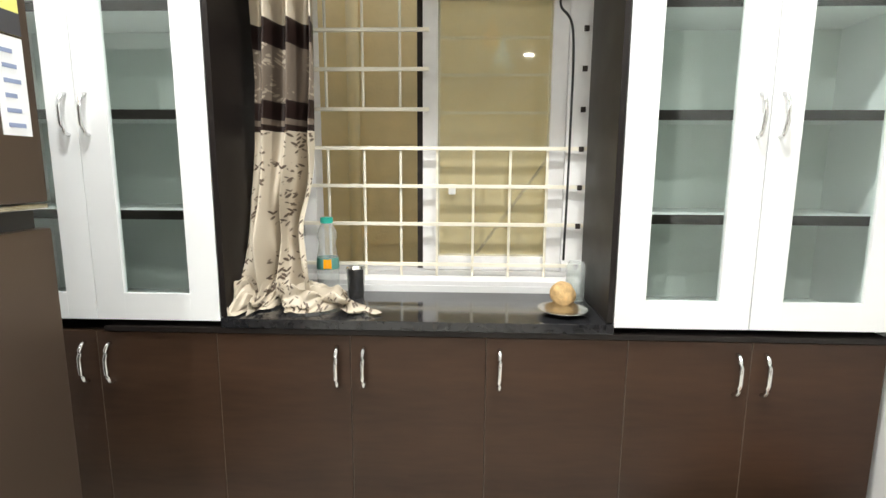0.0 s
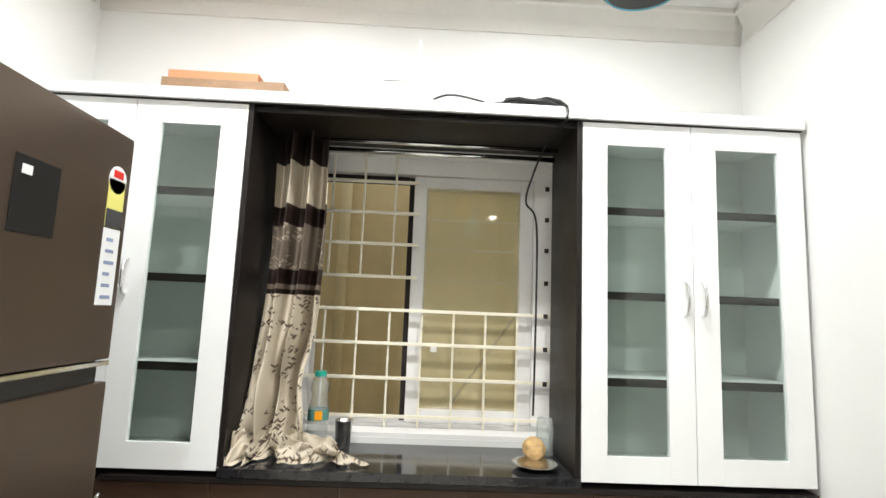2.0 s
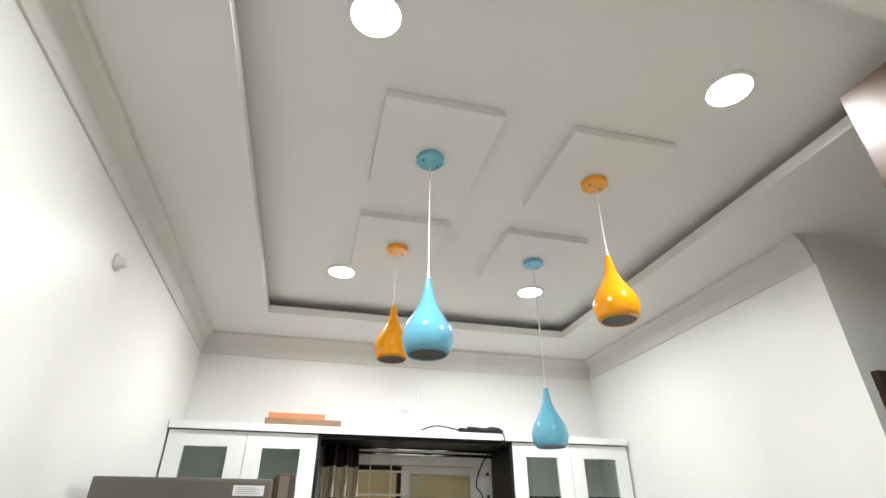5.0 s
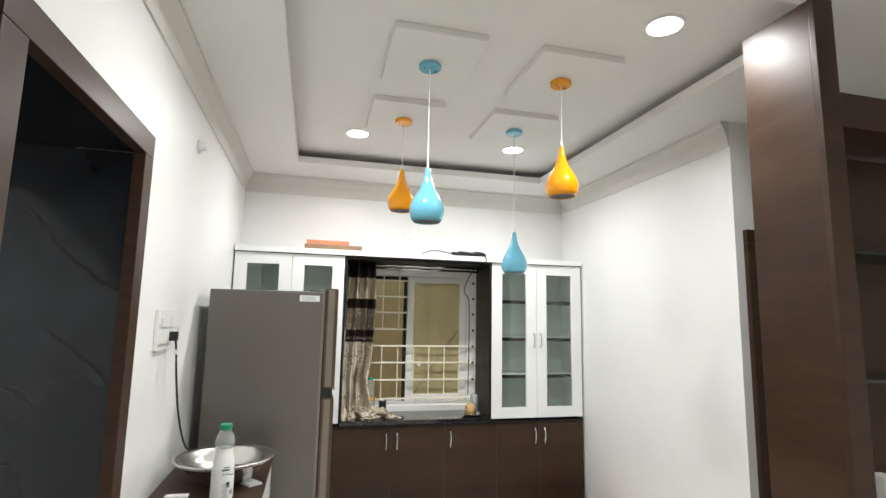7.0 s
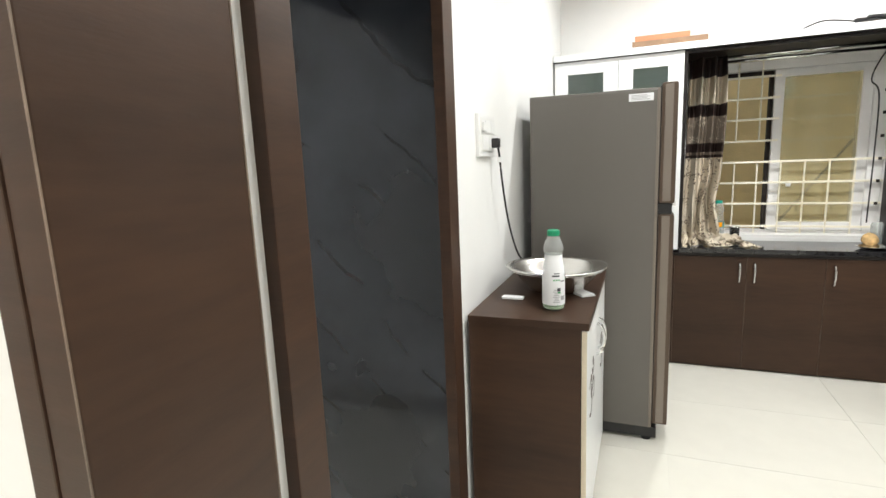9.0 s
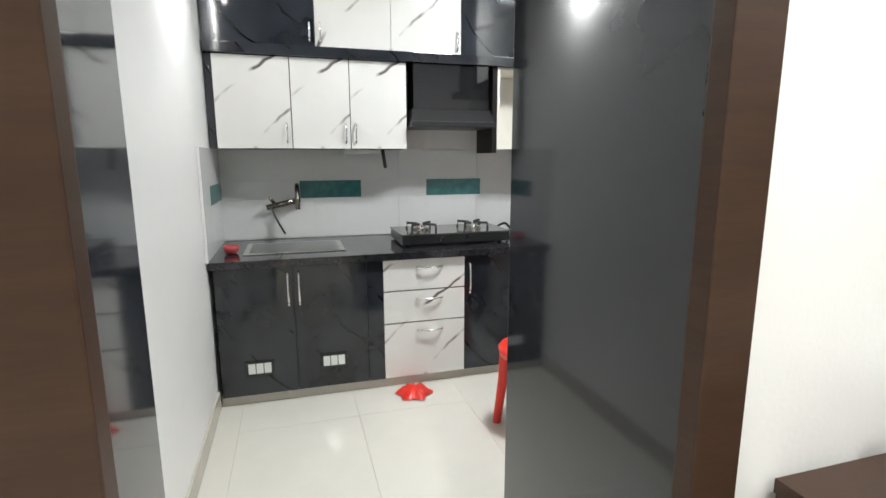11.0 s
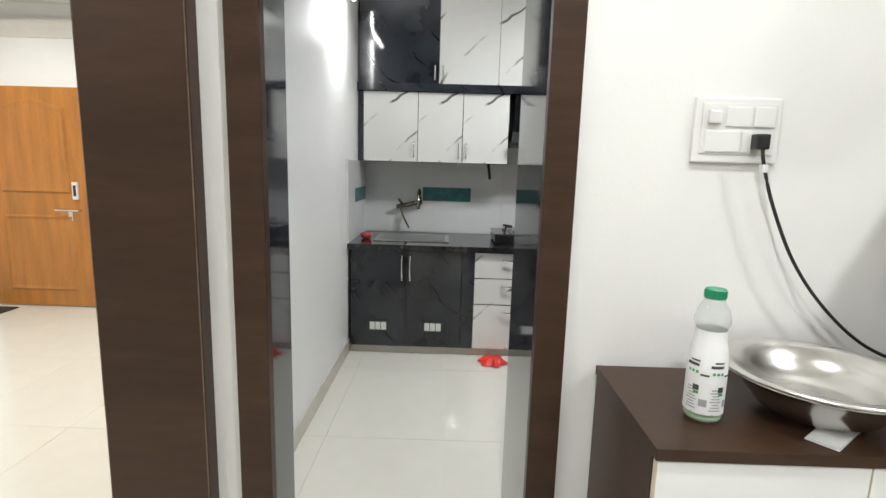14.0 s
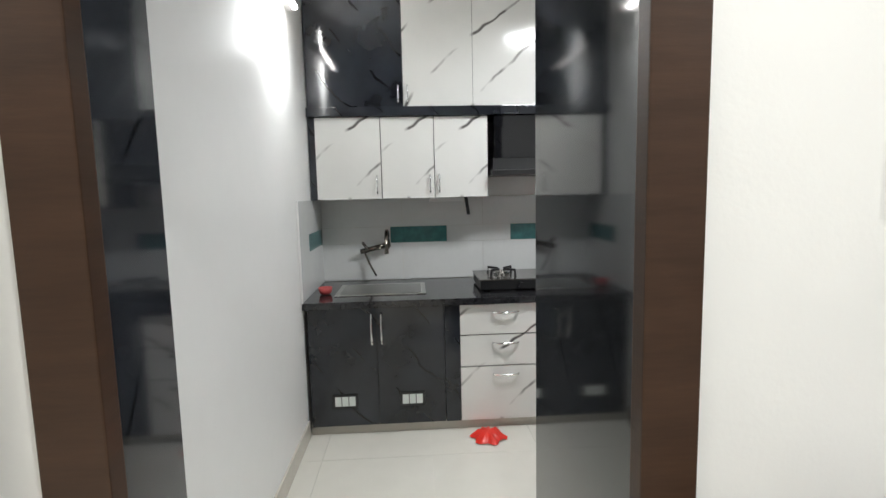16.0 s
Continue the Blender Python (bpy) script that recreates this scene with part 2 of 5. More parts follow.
def curtain_cloth(name, bands):
    """Satin with bands, woven ones and painted shade, (metres up, ground, sprig) from the foot, and leafy sprigs
    printed on it.
    """
    m = mat(name, (0.55, 0.46, 0.34), 0.42, spec=0.40)
    n, l = m.node_tree.nodes, m.node_tree.links
    p, co = n["Principled BSDF"], n["Texture Coordinate"]
    p.inputs["Coat Weight"].default_value = 0.0
    sep, up = n.new("ShaderNodeSeparateXYZ"), n.new("ShaderNodeMath")
    l.new(co.outputs["Object"], sep.inputs[0])
    up.operation, up.inputs[1].default_value = "MULTIPLY", 0.4
    l.new(sep.outputs[2], up.inputs[0])
    ramps = []
    for which in (1, 2):
        r = n.new("ShaderNodeValToRGB")
        r.color_ramp.interpolation = "CONSTANT"
        e = r.color_ramp.elements
        e[0].position, e[0].color = 0.0, (*bands[0][which], 1)
        e[1].position, e[1].color = bands[1][0] * 0.4, (*bands[1][which], 1)
        for b in bands[2:]:
            k = e.new(b[0] * 0.4)
            k.color = (*b[which], 1)
        l.new(up.outputs[0], r.inputs[0])
        ramps.append(r)
    # leaves: slim cells leaning two ways, kept in loose clusters
    masks = []
    for lean, shift in ((0.75, 0.0), (-0.65, 3.7)):
        mp, v, cut = n.new("ShaderNodeMapping"), n.new("ShaderNodeTexVoronoi"), n.new("ShaderNodeValToRGB")
        turn = n.new("ShaderNodeMapping")
        turn.inputs["Rotation"].default_value = (0, lean, 0)
        v.inputs["Scale"].default_value = 1.0
        mp.inputs["Scale"].default_value = (95, 10, 30)
        mp.inputs["Location"].default_value = (shift, 0, shift)
        l.new(co.outputs["Object"], turn.inputs[0]), l.new(turn.outputs[0], mp.inputs[0]), l.new(mp.outputs[0], v.inputs[0])
        cut.color_ramp.elements[0].position, cut.color_ramp.elements[0].color = 0.27, (1, 1, 1, 1)
        cut.color_ramp.elements[1].position, cut.color_ramp.elements[1].color = 0.36, (0, 0, 0, 1)
        l.new(v.outputs["Distance"], cut.inputs[0])
        masks.append(cut)
    both, cl, gate, leaves = n.new("ShaderNodeMath"), n.new("ShaderNodeTexNoise"), n.new("ShaderNodeValToRGB"), n.new("ShaderNodeMath")
    both.operation, leaves.operation = "MAXIMUM", "MULTIPLY"
    l.new(masks[0].outputs[0], both.inputs[0]), l.new(masks[1].outputs[0], both.inputs[1])
    cl.inputs["Scale"].default_value = 11.0
    gate.color_ramp.elements[0].position, gate.color_ramp.elements[1].position = 0.47, 0.52
    l.new(co.outputs["Object"], cl.inputs[0]), l.new(cl.outputs[0], gate.inputs[0])
    l.new(both.outputs[0], leaves.inputs[0]), l.new(gate.outputs[0], leaves.inputs[1])
    mix = n.new("ShaderNodeMixRGB")
    l.new(leaves.outputs[0], mix.inputs[0]), l.new(ramps[0].outputs[0], mix.inputs[1]), l.new(ramps[1].outputs[0], mix.inputs[2])
    l.new(mix.outputs[0], p.inputs["Base Color"])
    return m


SATIN, SPRIG, BROWN, TAUPE = (0.56, 0.49, 0.385), (0.10, 0.07, 0.05), (0.022, 0.012, 0.010), (0.17, 0.135, 0.105)
# The topmost brown band, from 1.93 up, stands in for the niche's shade.
CURTAIN = curtain_cloth("satin_curtain", [(0, SATIN, SPRIG), (1.405, BROWN, BROWN), (1.425, TAUPE, TAUPE), (1.44, BROWN, BROWN), (1.495, TAUPE, (0.42, 0.36, 0.28)),
                                          (1.675, BROWN, BROWN), (1.755, SATIN, SATIN), (1.93, BROWN, BROWN)])
CURTAIN2 = curtain_cloth("leaf_curtain", [(0, SATIN, SPRIG), (2.3, BROWN, BROWN)])

# ---- mesh helpers ----


def bm_box(x0, x1, y0, y1, z0, z1, bevel=0.0, bm=None):
    bm = bm or bmesh.new()
    vs = [bm.verts.new((x, y, z)) for x in (x0, x1) for y in (y0, y1) for z in (z0, z1)]
    fs = []
    for a, b, c, d in ((0, 1, 3, 2), (4, 6, 7, 5), (0, 4, 5, 1), (2, 3, 7, 6), (0, 2, 6, 4), (1, 5, 7, 3)):
        fs.append(bm.faces.new((vs[a], vs[b], vs[c], vs[d])))
    if bevel:
        edges = list({e for f in fs for e in f.edges})
        bmesh.ops.bevel(bm, geom=edges, offset=bevel, segments=2, profile=0.7, affect="EDGES")
    return bm


def bm_lathe(profile, steps=32, centre=(0, 0, 0), bm=None, cap=True):
    """A turned shape from (radius, height) rows."""
    bm = bm or bmesh.new()
    rings = []
    for r, z in profile:
        rings.append([bm.verts.new((centre[0] + r * math.cos(2 * math.pi * i / steps), centre[1] + r * math.sin(2 * math.pi * i / steps), centre[2] + z)) for i in range(steps)])
    for a, b in zip(rings, rings[1:]):
        for i in range(steps):
            j = (i + 1) % steps
            bm.faces.new((a[i], a[j], b[j], b[i]))
    if cap and profile[0][0] > 1e-4:
        bm.faces.new(list(reversed(rings[0])))
    if cap and profile[-1][0] > 1e-4:
        bm.faces.new(rings[-1])
    return bm


def bm_tube(points, r, steps=8, bm=None, closed=False):
    """A round bar or cable along points."""
    bm = bm or bmesh.new()
    pts = [Vector(p) for p in points]
    rings = []
    for i, p in enumerate(pts):
        d = (pts[min(i + 1, len(pts) - 1)] - pts[max(i - 1, 0)]).normalized()
        u = d.cross(Vector((0, 0, 1)) if abs(d.z) < 0.95 else Vector((1, 0, 0))).normalized()
        w = d.cross(u)
        rr = r[i] if isinstance(r, (list, tuple)) else r
        rings.append([bm.verts.new(p + rr * (math.cos(2 * math.pi * k / steps) * u + math.sin(2 * math.pi * k / steps) * w)) for k in range(steps)])
    for a, b in zip(rings, rings[1:]):
        for k in range(steps):
            j = (k + 1) % steps
            bm.faces.new((a[k], a[j], b[j], b[k]))
    bm.faces.new(list(reversed(rings[0]))), bm.faces.new(rings[-1])
    return bm


def curve_pts(ctrl, n=24):
    """Smooth points through a few control points."""
    c = [Vector(p) for p in ctrl]
    c = [c[0] * 2 - c[1]] + c + [c[-1] * 2 - c[-2]]
    out, seg = [], len(c) - 3
    for i in range(n + 1):
        t = min(i / n * seg, seg - 1e-6)
        k = int(t)
        u = t - k
        a, b, d, e = c[k:k + 4]
        out.append(0.5 * ((2 * b) + (d - a) * u + (2 * a - 5 * b + 4 * d - e) * u * u + (3 * b - a - 3 * d + e) * u ** 3))
    return out


def part(name, bm, material, parent=None, label="", smooth=False):
    me = bpy.data.meshes.new(name)
    bmesh.ops.recalc_face_normals(bm, faces=bm.faces)
    bm.to_mesh(me)
    bm.free()
    if smooth:
        me.polygons.foreach_set("use_smooth", [True] * len(me.polygons))
    me.materials.append(material)
    ob = new(name, me)
    if parent:
        ob.parent = parent
    if label:
        ob["label"] = label
    return ob


def smooth_by_angle(ob, degrees=40):
    me = ob.data
    me.polygons.foreach_set("use_smooth", [True] * len(me.polygons))
    me.set_sharp_from_angle(angle=radians(degrees))
    return ob


def structure(name, bm, material, label=""):
    return tagged(part(name, bm, material), label or name.replace("_", " "), name.split("_")[0], kind="structure")


def thing(name, label, category, group="", at=(0, 0, 0)):
    e = new(name)
    e.empty_display_size = 0.05
    e.location = at
    return tagged(e, label, category, group)


def rel(ob, parent):
    """Keep a part that was built in world metres where it is under a moved parent."""
    ob.parent = parent
    ob.matrix_parent_inverse = Matrix.Translation(parent.location).inverted()
    return ob


def bow_handle(name, centre, length, axis, out, parent, material=None, r=0.006, bulge=0.03):
    """A bowed bar handle: axis is the way it runs, out the way it stands off."""
    a, o, c = Vector(axis), Vector(out), Vector(centre)
    pts = [c - a * length / 2, c - a * length * 0.44 + o * bulge * 0.55, c - a * length * 0.22 + o * bulge * 0.95, c + o * bulge,
           c + a * length * 0.22 + o * bulge * 0.95, c + a * length * 0.44 + o * bulge * 0.55, c + a * length / 2]
    return part(name, bm_tube(curve_pts(pts, 16), r, 8), material or CHROME, parent, smooth=True)


# ---- the setting ----
XL, XR, YB, ZS, ZC = -1.51, 1.38, 2.10, 2.78, 2.885
WIN = (-0.56, 0.545, 0.845, 2.055)

# back wall with the window opening
bm = bm_box(-1.71, WIN[0], YB, 2.32, 0, 3.0)
bm_box(WIN[1], 1.58, YB, 2.32, 0, 3.0, bm=bm)
bm_box(WIN[0], WIN[1], YB, 2.32, 0, WIN[2], bm=bm)
bm_box(WIN[0], WIN[1], YB, 2.32, WIN[3], 3.0, bm=bm)
structure("wall_north", bm, WALL, "off-white painted wall behind the cabinets")
# left wall with the kitchen opening
bm = bm_box(-1.71, XL, -0.40, YB, 0, 3.0)
bm_box(-1.71, XL, -1.622, -1.235, 0, 3.0, bm=bm)
bm_box(-1.71, XL, -1.235, -0.40, 2.18, 3.0, bm=bm)
structure("wall_west", bm, WALL, "off-white painted wall with the kitchen opening")
# right wall up to the corner, then its return with a doorway
bm = bm_box(XR, XR + 0.2, 0.03, YB, 0, 3.0)
structure("wall_east", bm, WALL, "off-white painted wall")
bm = bm_box(XR + 0.2, 2.6, 0.03, 0.23, 2.12, 3.0)
bm_box(2.34, 2.6, 0.03, 0.23, 0, 2.12, bm=bm)
structure("wall_return", bm, WALL, "off-white painted wall above the curtained doorway")
structure("wall_passage", bm_box(2.6, 2.8, -6.0, 2.3, 0, 3.0), WALL, "off-white painted wall")
structure("wall_passage_room", bm_box(1.58, 2.6, 2.1, 2.3, 0, 3.0), WALL, "off-white painted wall")
structure("wall_hall_north", bm_box(-4.83, -1.71, -1.622, -1.46, 0, 3.0), WALL, "off-white painted wall between hall and kitchen")
structure("wall_hall_west", bm_box(-5.03, -4.83, -6.0, -1.46, 0, 3.0), WALL, "off-white painted wall of the hall")
structure("wall_hall_south", bm_box(-5.03, 2.8, -6.2, -6.0, 0, 3.0), WALL, "off-white painted wall of the hall")
structure("wall_kitchen_west", bm_box(-4.8, -4.6, -1.46, 1.05, 0, 3.0), WALL, "painted kitchen wall above the tiles")
KW = (-4.15, -3.35, 1.10, 2.02)
bm = bm_box(-4.8, KW[0], 1.05, 1.25, 0, 3.0)
bm_box(KW[1], -1.71, 1.05, 1.25, 0, 3.0, bm=bm)
bm_box(KW[0], KW[1], 1.05, 1.25, 0, KW[2], bm=bm)
bm_box(KW[0], KW[1], 1.05, 1.25, KW[3], 3.0, bm=bm)
structure("wall_kitchen_north", bm, WALL, "painted kitchen wall with a barred window")

# ceilings
TR = (-1.08, 0.93, -0.95, 1.625)
bm = bm_box(-1.71, TR[0], -1.70, 2.10, ZS, ZS + 0.05)
bm_box(TR[1], XR, -1.70, 2.10, ZS, ZS + 0.05, bm=bm)
bm_box(TR[0], TR[1], TR[3], 2.10, ZS, ZS + 0.05, bm=bm)
bm_box(TR[0], TR[1], -1.70, TR[2], ZS, ZS + 0.05, bm=bm)
bm_box(XR, 2.6, -1.70, 2.10, ZS, ZS + 0.05, bm=bm)
structure("ceiling", bm, CEIL, "white false-ceiling border with a raised tray")
structure("ceiling_tray", bm_box(-1.30, 1.15, -1.20, 1.85, ZC, ZC + 0.05), CEIL, "white raised tray of the false ceiling")
bm = bm_box(-1.30, -1.26, -1.20, 1.85, ZS + 0.05, ZC)
bm_box(1.11, 1.15, -1.20, 1.85, ZS + 0.05, ZC, bm=bm)
bm_box(-1.26, 1.11, 1.81, 1.85, ZS + 0.05, ZC, bm=bm)
bm_box(-1.26, 1.11, -1.20, -1.16, ZS + 0.05, ZC, bm=bm)
structure("ceiling_cove", bm, CEIL, "shadowed cove sides of the tray")
for px, py in ((-0.415, -0.02), (0.285, -0.015), (-0.42, 0.74), (0.305, 0.725)):
    tagged(part("ceiling_plate", bm_box(px - 0.212, px + 0.212, py - 0.26, py + 0.25, ZC - 0.035, ZC, 0.003), CEIL), "square raised white plaster plate on the ceiling", "ceiling", kind="structure")
structure("ceiling_kitchen", bm_box(-4.8, -1.62, -1.46, 1.25, 2.93, 3.0), CEIL, "white kitchen ceiling")
HT = (-4.2, 1.9, -5.4, -2.3)
bm = bm_box(-4.83, HT[0], -6.0, -1.70, 2.74, 2.79)
bm_box(HT[1], 2.6, -6.0, -1.70, 2.74, 2.79, bm=bm)
bm_box(HT[0], HT[1], HT[3], -1.70, 2.74, 2.79, bm=bm)
bm_box(HT[0], HT[1], -6.0, HT[2], 2.74, 2.79, bm=bm)
structure("ceiling_hall", bm, CEIL, "white false-ceiling border of the hall")
structure("ceiling_hall_tray", bm_box(-4.6, 2.3, -5.8, -1.9, 2.95, 3.0), CEIL, "white raised tray of the hall ceiling")
bm = bm_box(HT[0] - 0.04, HT[0], HT[2], HT[3], 2.792, 2.815)
tagged(part("cove_strip_light", bm, LEDSTRIP), "glowing strip light along the ceiling tray", "strip light")


def cornice(name, a, b, inward, z=ZS, mat_=None):
    """A stepped plaster moulding along a wall foot-to-foot from a to b."""
    a, b, i = Vector((*a, 0)), Vector((*b, 0)), Vector((*inward, 0))
    prof = [(0.0, -0.150), (0.010, -0.150), (0.012, -0.135), (0.020, -0.090), (0.036, -0.050), (0.044, -0.030), (0.055, -0.022), (0.055, -0.001), (0.0, -0.001)]
    bm = bmesh.new()
    ra = [bm.verts.new(a + i * u + Vector((0, 0, z + v))) for u, v in prof]
    rb = [bm.verts.new(b + i * u + Vector((0, 0, z + v))) for u, v in prof]
    for k in range(len(prof)):
        j = (k + 1) % len(prof)
        bm.faces.new((ra[k], ra[j], rb[j], rb[k]))
    bm.faces.new(ra), bm.faces.new(list(reversed(rb)))
    return structure(name, bm, mat_ or CORNICE, "moulded plaster cornice below the ceiling")


cornice("cornice_north", (XL, YB), (XR, YB), (0, -1))
cornice("cornice_west", (XL, -1.622), (XL, YB - 0.056), (1, 0))
cornice("cornice_east", (XR, 0.03), (XR, YB - 0.056), (-1, 0))
cornice("cornice_hall", (-4.83, -6.0), (-4.83, -1.622), (1, 0), 2.60)

# skirting
SK = [("skirting_east", XR - 0.012, XR, 0.02, 1.72), ("skirting_return", XR - 0.012, XR + 0.065, 0.018, 0.03), ("skirting_west", XL, XL + 0.012, -0.36, 1.72),
      ("skirting_pier", XL, XL + 0.014, -1.622, -1.20), ("skirting_hall", -4.83, -1.51, -1.634, -1.622), ("skirting_hall_west", -4.83, -4.818, -6.0, -1.634), ("skirting_kitchen", -3.86, -1.72, -1.46, -1.448)]
for nm, a, b, c, d in SK:
    structure(nm, bm_box(a, b, c, d, 0, 0.105, 0.002), SKIRT, "cream tile skirting along the wall")

# outside the windows
structure("backdrop_outside_wall", bm_box(-2.6, 2.6, 3.15, 3.3, -0.5, 3.4), OUTWALL, "beige rendered wall of the next building")
structure("ground_outside", bm_box(-2.6, 2.6, 2.32, 3.15, -0.6, -0.5), GROUT, "bare ground of the light shaft")
structure("backdrop_kitchen_wall", bm_box(-5.2, -2.62, 2.1, 2.3, -0.5, 4.0), OUTWALL, "beige rendered wall outside the kitchen")

# ---- door linings and portal ----


def architrave():
    t = tagged(new("door_frame"), "dark walnut frame round the kitchen opening", "door frame", kind="structure")
    for y0, y1 in ((-1.288, -1.198), (-0.466, -0.382)):
        part("jamb", bm_box(XL - 0.01, XL + 0.028, y0, y1, 0.11, 2.142, 0.003), WOODV, t)
    part("head", bm_box(XL - 0.01, XL + 0.028, -1.288, -0.382, 2.144, 2.224, 0.003), WOODV, t)
    return t


architrave()
lining = tagged(new("passage_lining"), "glossy dark marble laminate lining the kitchen opening", "lining", kind="structure")
part("panel", bm_box(-1.70, XL - 0.012, -1.236, -1.202, 0.02, 2.17, 0.002), NAVY, lining)
part("soffit", bm_box(-2.27, XL - 0.012, -1.20, -0.446, 2.146, 2.17, 0.002), DARKSOFFIT, lining)
tall = thing("tall_unit", "tall cabinet with a glossy dark marble laminate side", "cabinet")
part("side_panel", bm_box(-2.195, XL - 0.012, -0.444, -0.42, 0.0, 2.145, 0.002), NAVY, tall)
part("body", bm_box(-2.195, -1.712, -0.419, 0.20, 0.0, 2.17), NAVY, tall)
loft = thing("loft_box", "dark marble laminate loft box above the opening", "cabinet", at=(0, 0, 2.17))
part("front", bm_box(-2.27, -1.712, -1.459, 0.20, 0.002, 0.76), NAVY, loft)

pier = tagged(new("portal_cladding"), "dark walnut panel cladding the end of the wall", "wall panel", kind="structure")
part("panel", bm_box(XL, XL + 0.055, -1.648, -1.372, 0.108, ZS - 0.12, 0.003), WOOD, pier)
part("edge_panel", bm_box(XL + 0.002, XL + 0.053, -1.371, -1.366, 0.108, ZS - 0.12, 0.001), WOODV, pier)
part("edge_bead", bm_box(XL + 0.0535, XL + 0.0555, -1.3715, -1.3690, 0.108, ZS - 0.12), EDGEBAND, pier, "pale worn edge")
part("return_panel", bm_box(XL - 0.045, XL - 0.001, -1.650, -1.6235, 0.108, ZS - 0.12, 0.003), WOODV, pier)
part("edge_bead", bm_box(XL + 0.0535, XL + 0.0555, -1.6495, -1.6475, 0.108, ZS - 0.12), EDGEBAND, pier, "pale edge band")

# display partition on the other side of the portal
PX, PY0, PY1 = 0.77, -1.00, -0.69
dp = thing("display_partition", "dark walnut display partition with green glass shelves", "shelving unit")
part("end_panel", bm_box(PX, PX + 0.045, PY0 + 0.02, PY1, 0, ZS, 0.003), WOOD, dp)
part("front_strip", bm_box(PX - 0.004, PX + 0.085, PY0 - 0.005, PY0 + 0.018, 0, ZS, 0.003), WOODV, dp)
part("back_panel", bm_box(PX + 0.27, 2.0, PY1 - 0.05, PY1 - 0.03, 0, 2.30), WOOD, dp)
part("side_panel", bm_box(2.0, 2.04, PY0, PY1, 0, ZS), WOOD, dp)
part("base_cabinet", bm_box(PX + 0.045, 2.0, PY0 + 0.03, PY1, 0.0, 0.98, 0.003), WOOD, dp)
for z in (1.0, 1.42, 1.86):
    part("glass_shelf", bm_box(PX + 0.046, 1.998, PY0 + 0.03, PY1 - 0.055, z, z + 0.012), SHELFGLASS, dp)
part("head_rail", bm_box(PX + 0.046, 2.0, PY0 + 0.03, PY1, 2.32, 2.45), WOOD, dp)
tagged(part("ornament", bm_box(1.00, 1.075, -0.93, -0.86, 1.013, 1.10, 0.012), WPLASTIC), "small white cube ornament on a glass shelf", "ornament")

# curtained doorway in the passage
df = tagged(new("passage_door_frame"), "dark walnut frame of the curtained doorway", "door frame", kind="structure")
part("jamb", bm_box(XR + 0.055, XR + 0.135, 0.0, 0.05, 0.106, 2.06, 0.003), WOODV, df)
part("jamb", bm_box(2.26, 2.34, 0.0, 0.05, 0.0, 2.06, 0.003), WOODV, df)
part("head", bm_box(XR + 0.055, 2.34, 0.0, 0.05, 2.062, 2.14, 0.003), WOODV, df)


def hanging(name, x0, x1, y, z0, z1, folds, depth, material, label, nv=30):
    bm = bmesh.new()
    nu = folds * 8
    g = []
    for j in range(nv + 1):
        v = j / nv
        z = z1 + (z0 - z1) * v
        g.append([bm.verts.new((x0 + (x1 - x0) * (i / nu), y + depth * (0.6 + 0.4 * v) * math.sin(2 * math.pi * folds * i / nu + 0.4 * math.sin(3 * v)), z)) for i in range(nu + 1)])
    for a, b in zip(g, g[1:]):
        for i in range(nu):
            bm.faces.new((a[i], a[i + 1], b[i + 1], b[i]))
    bmesh.ops.solidify(bm, geom=bm.faces[:], thickness=0.003)
    return tagged(part(name, bm, material, smooth=True), label, "curtain")


hanging("door_curtain", XR + 0.14, XR + 0.62, 0.10, 0.05, 2.03, 6, 0.03, CURTAIN2, "cream curtain with brown leaves in the doorway")

# ---- the window wall unit ----
YF = 1.73
counter = thing("counter_slab", "glossy black granite counter under the window", "countertop", at=(0, 0, 0.79))
part("slab", bm_box(-0.68, 0.535, YF - 0.012, 2.118, 0.0, 0.030, 0.003), GRANITE, counter)
part("edge", bm_box(XL + 0.45, 1.36, YF - 0.008, YF + 0.3, -0.018, -0.002, 0.001), DARKIN, counter)
base_x = [-1.50, -1.095, -0.703, -0.276, 0.150, 0.585, 0.959, 1.36]
for i in range(0, 7):
    x0, x1 = base_x[i], base_x[i + 1]
    c = thing("base_cabinet", "dark walnut laminate base cabinet under the window counter", "cabinet", "window wall base cabinets", at=((x0 + x1) / 2, YF, 0))
    w = (x1 - x0) / 2
    part("body", bm_box(-w, w, 0.022, 0.36, 0.0, 0.77), DARKIN, c)
    d = part("door", bm_box(-w + 0.0015, w - 0.0015, 0.0, 0.019, 0.012, 0.768, 0.0015), WOOD, c)
    part("edge_band", bm_box(-w + 0.0004, -w + 0.0014, 0.0002, 0.018, 0.013, 0.767), EDGEBAND, d, "worn pale edge")
    side = {0: 1, 1: -1, 2: 1, 3: -1, 4: -1, 5: 1, 6: -1}[i]
    bow_handle("handle", (side * (w - 0.042), 0.0, 0.665), 0.13, (0, 0, 1), (0, -1, 0), d, r=0.007)


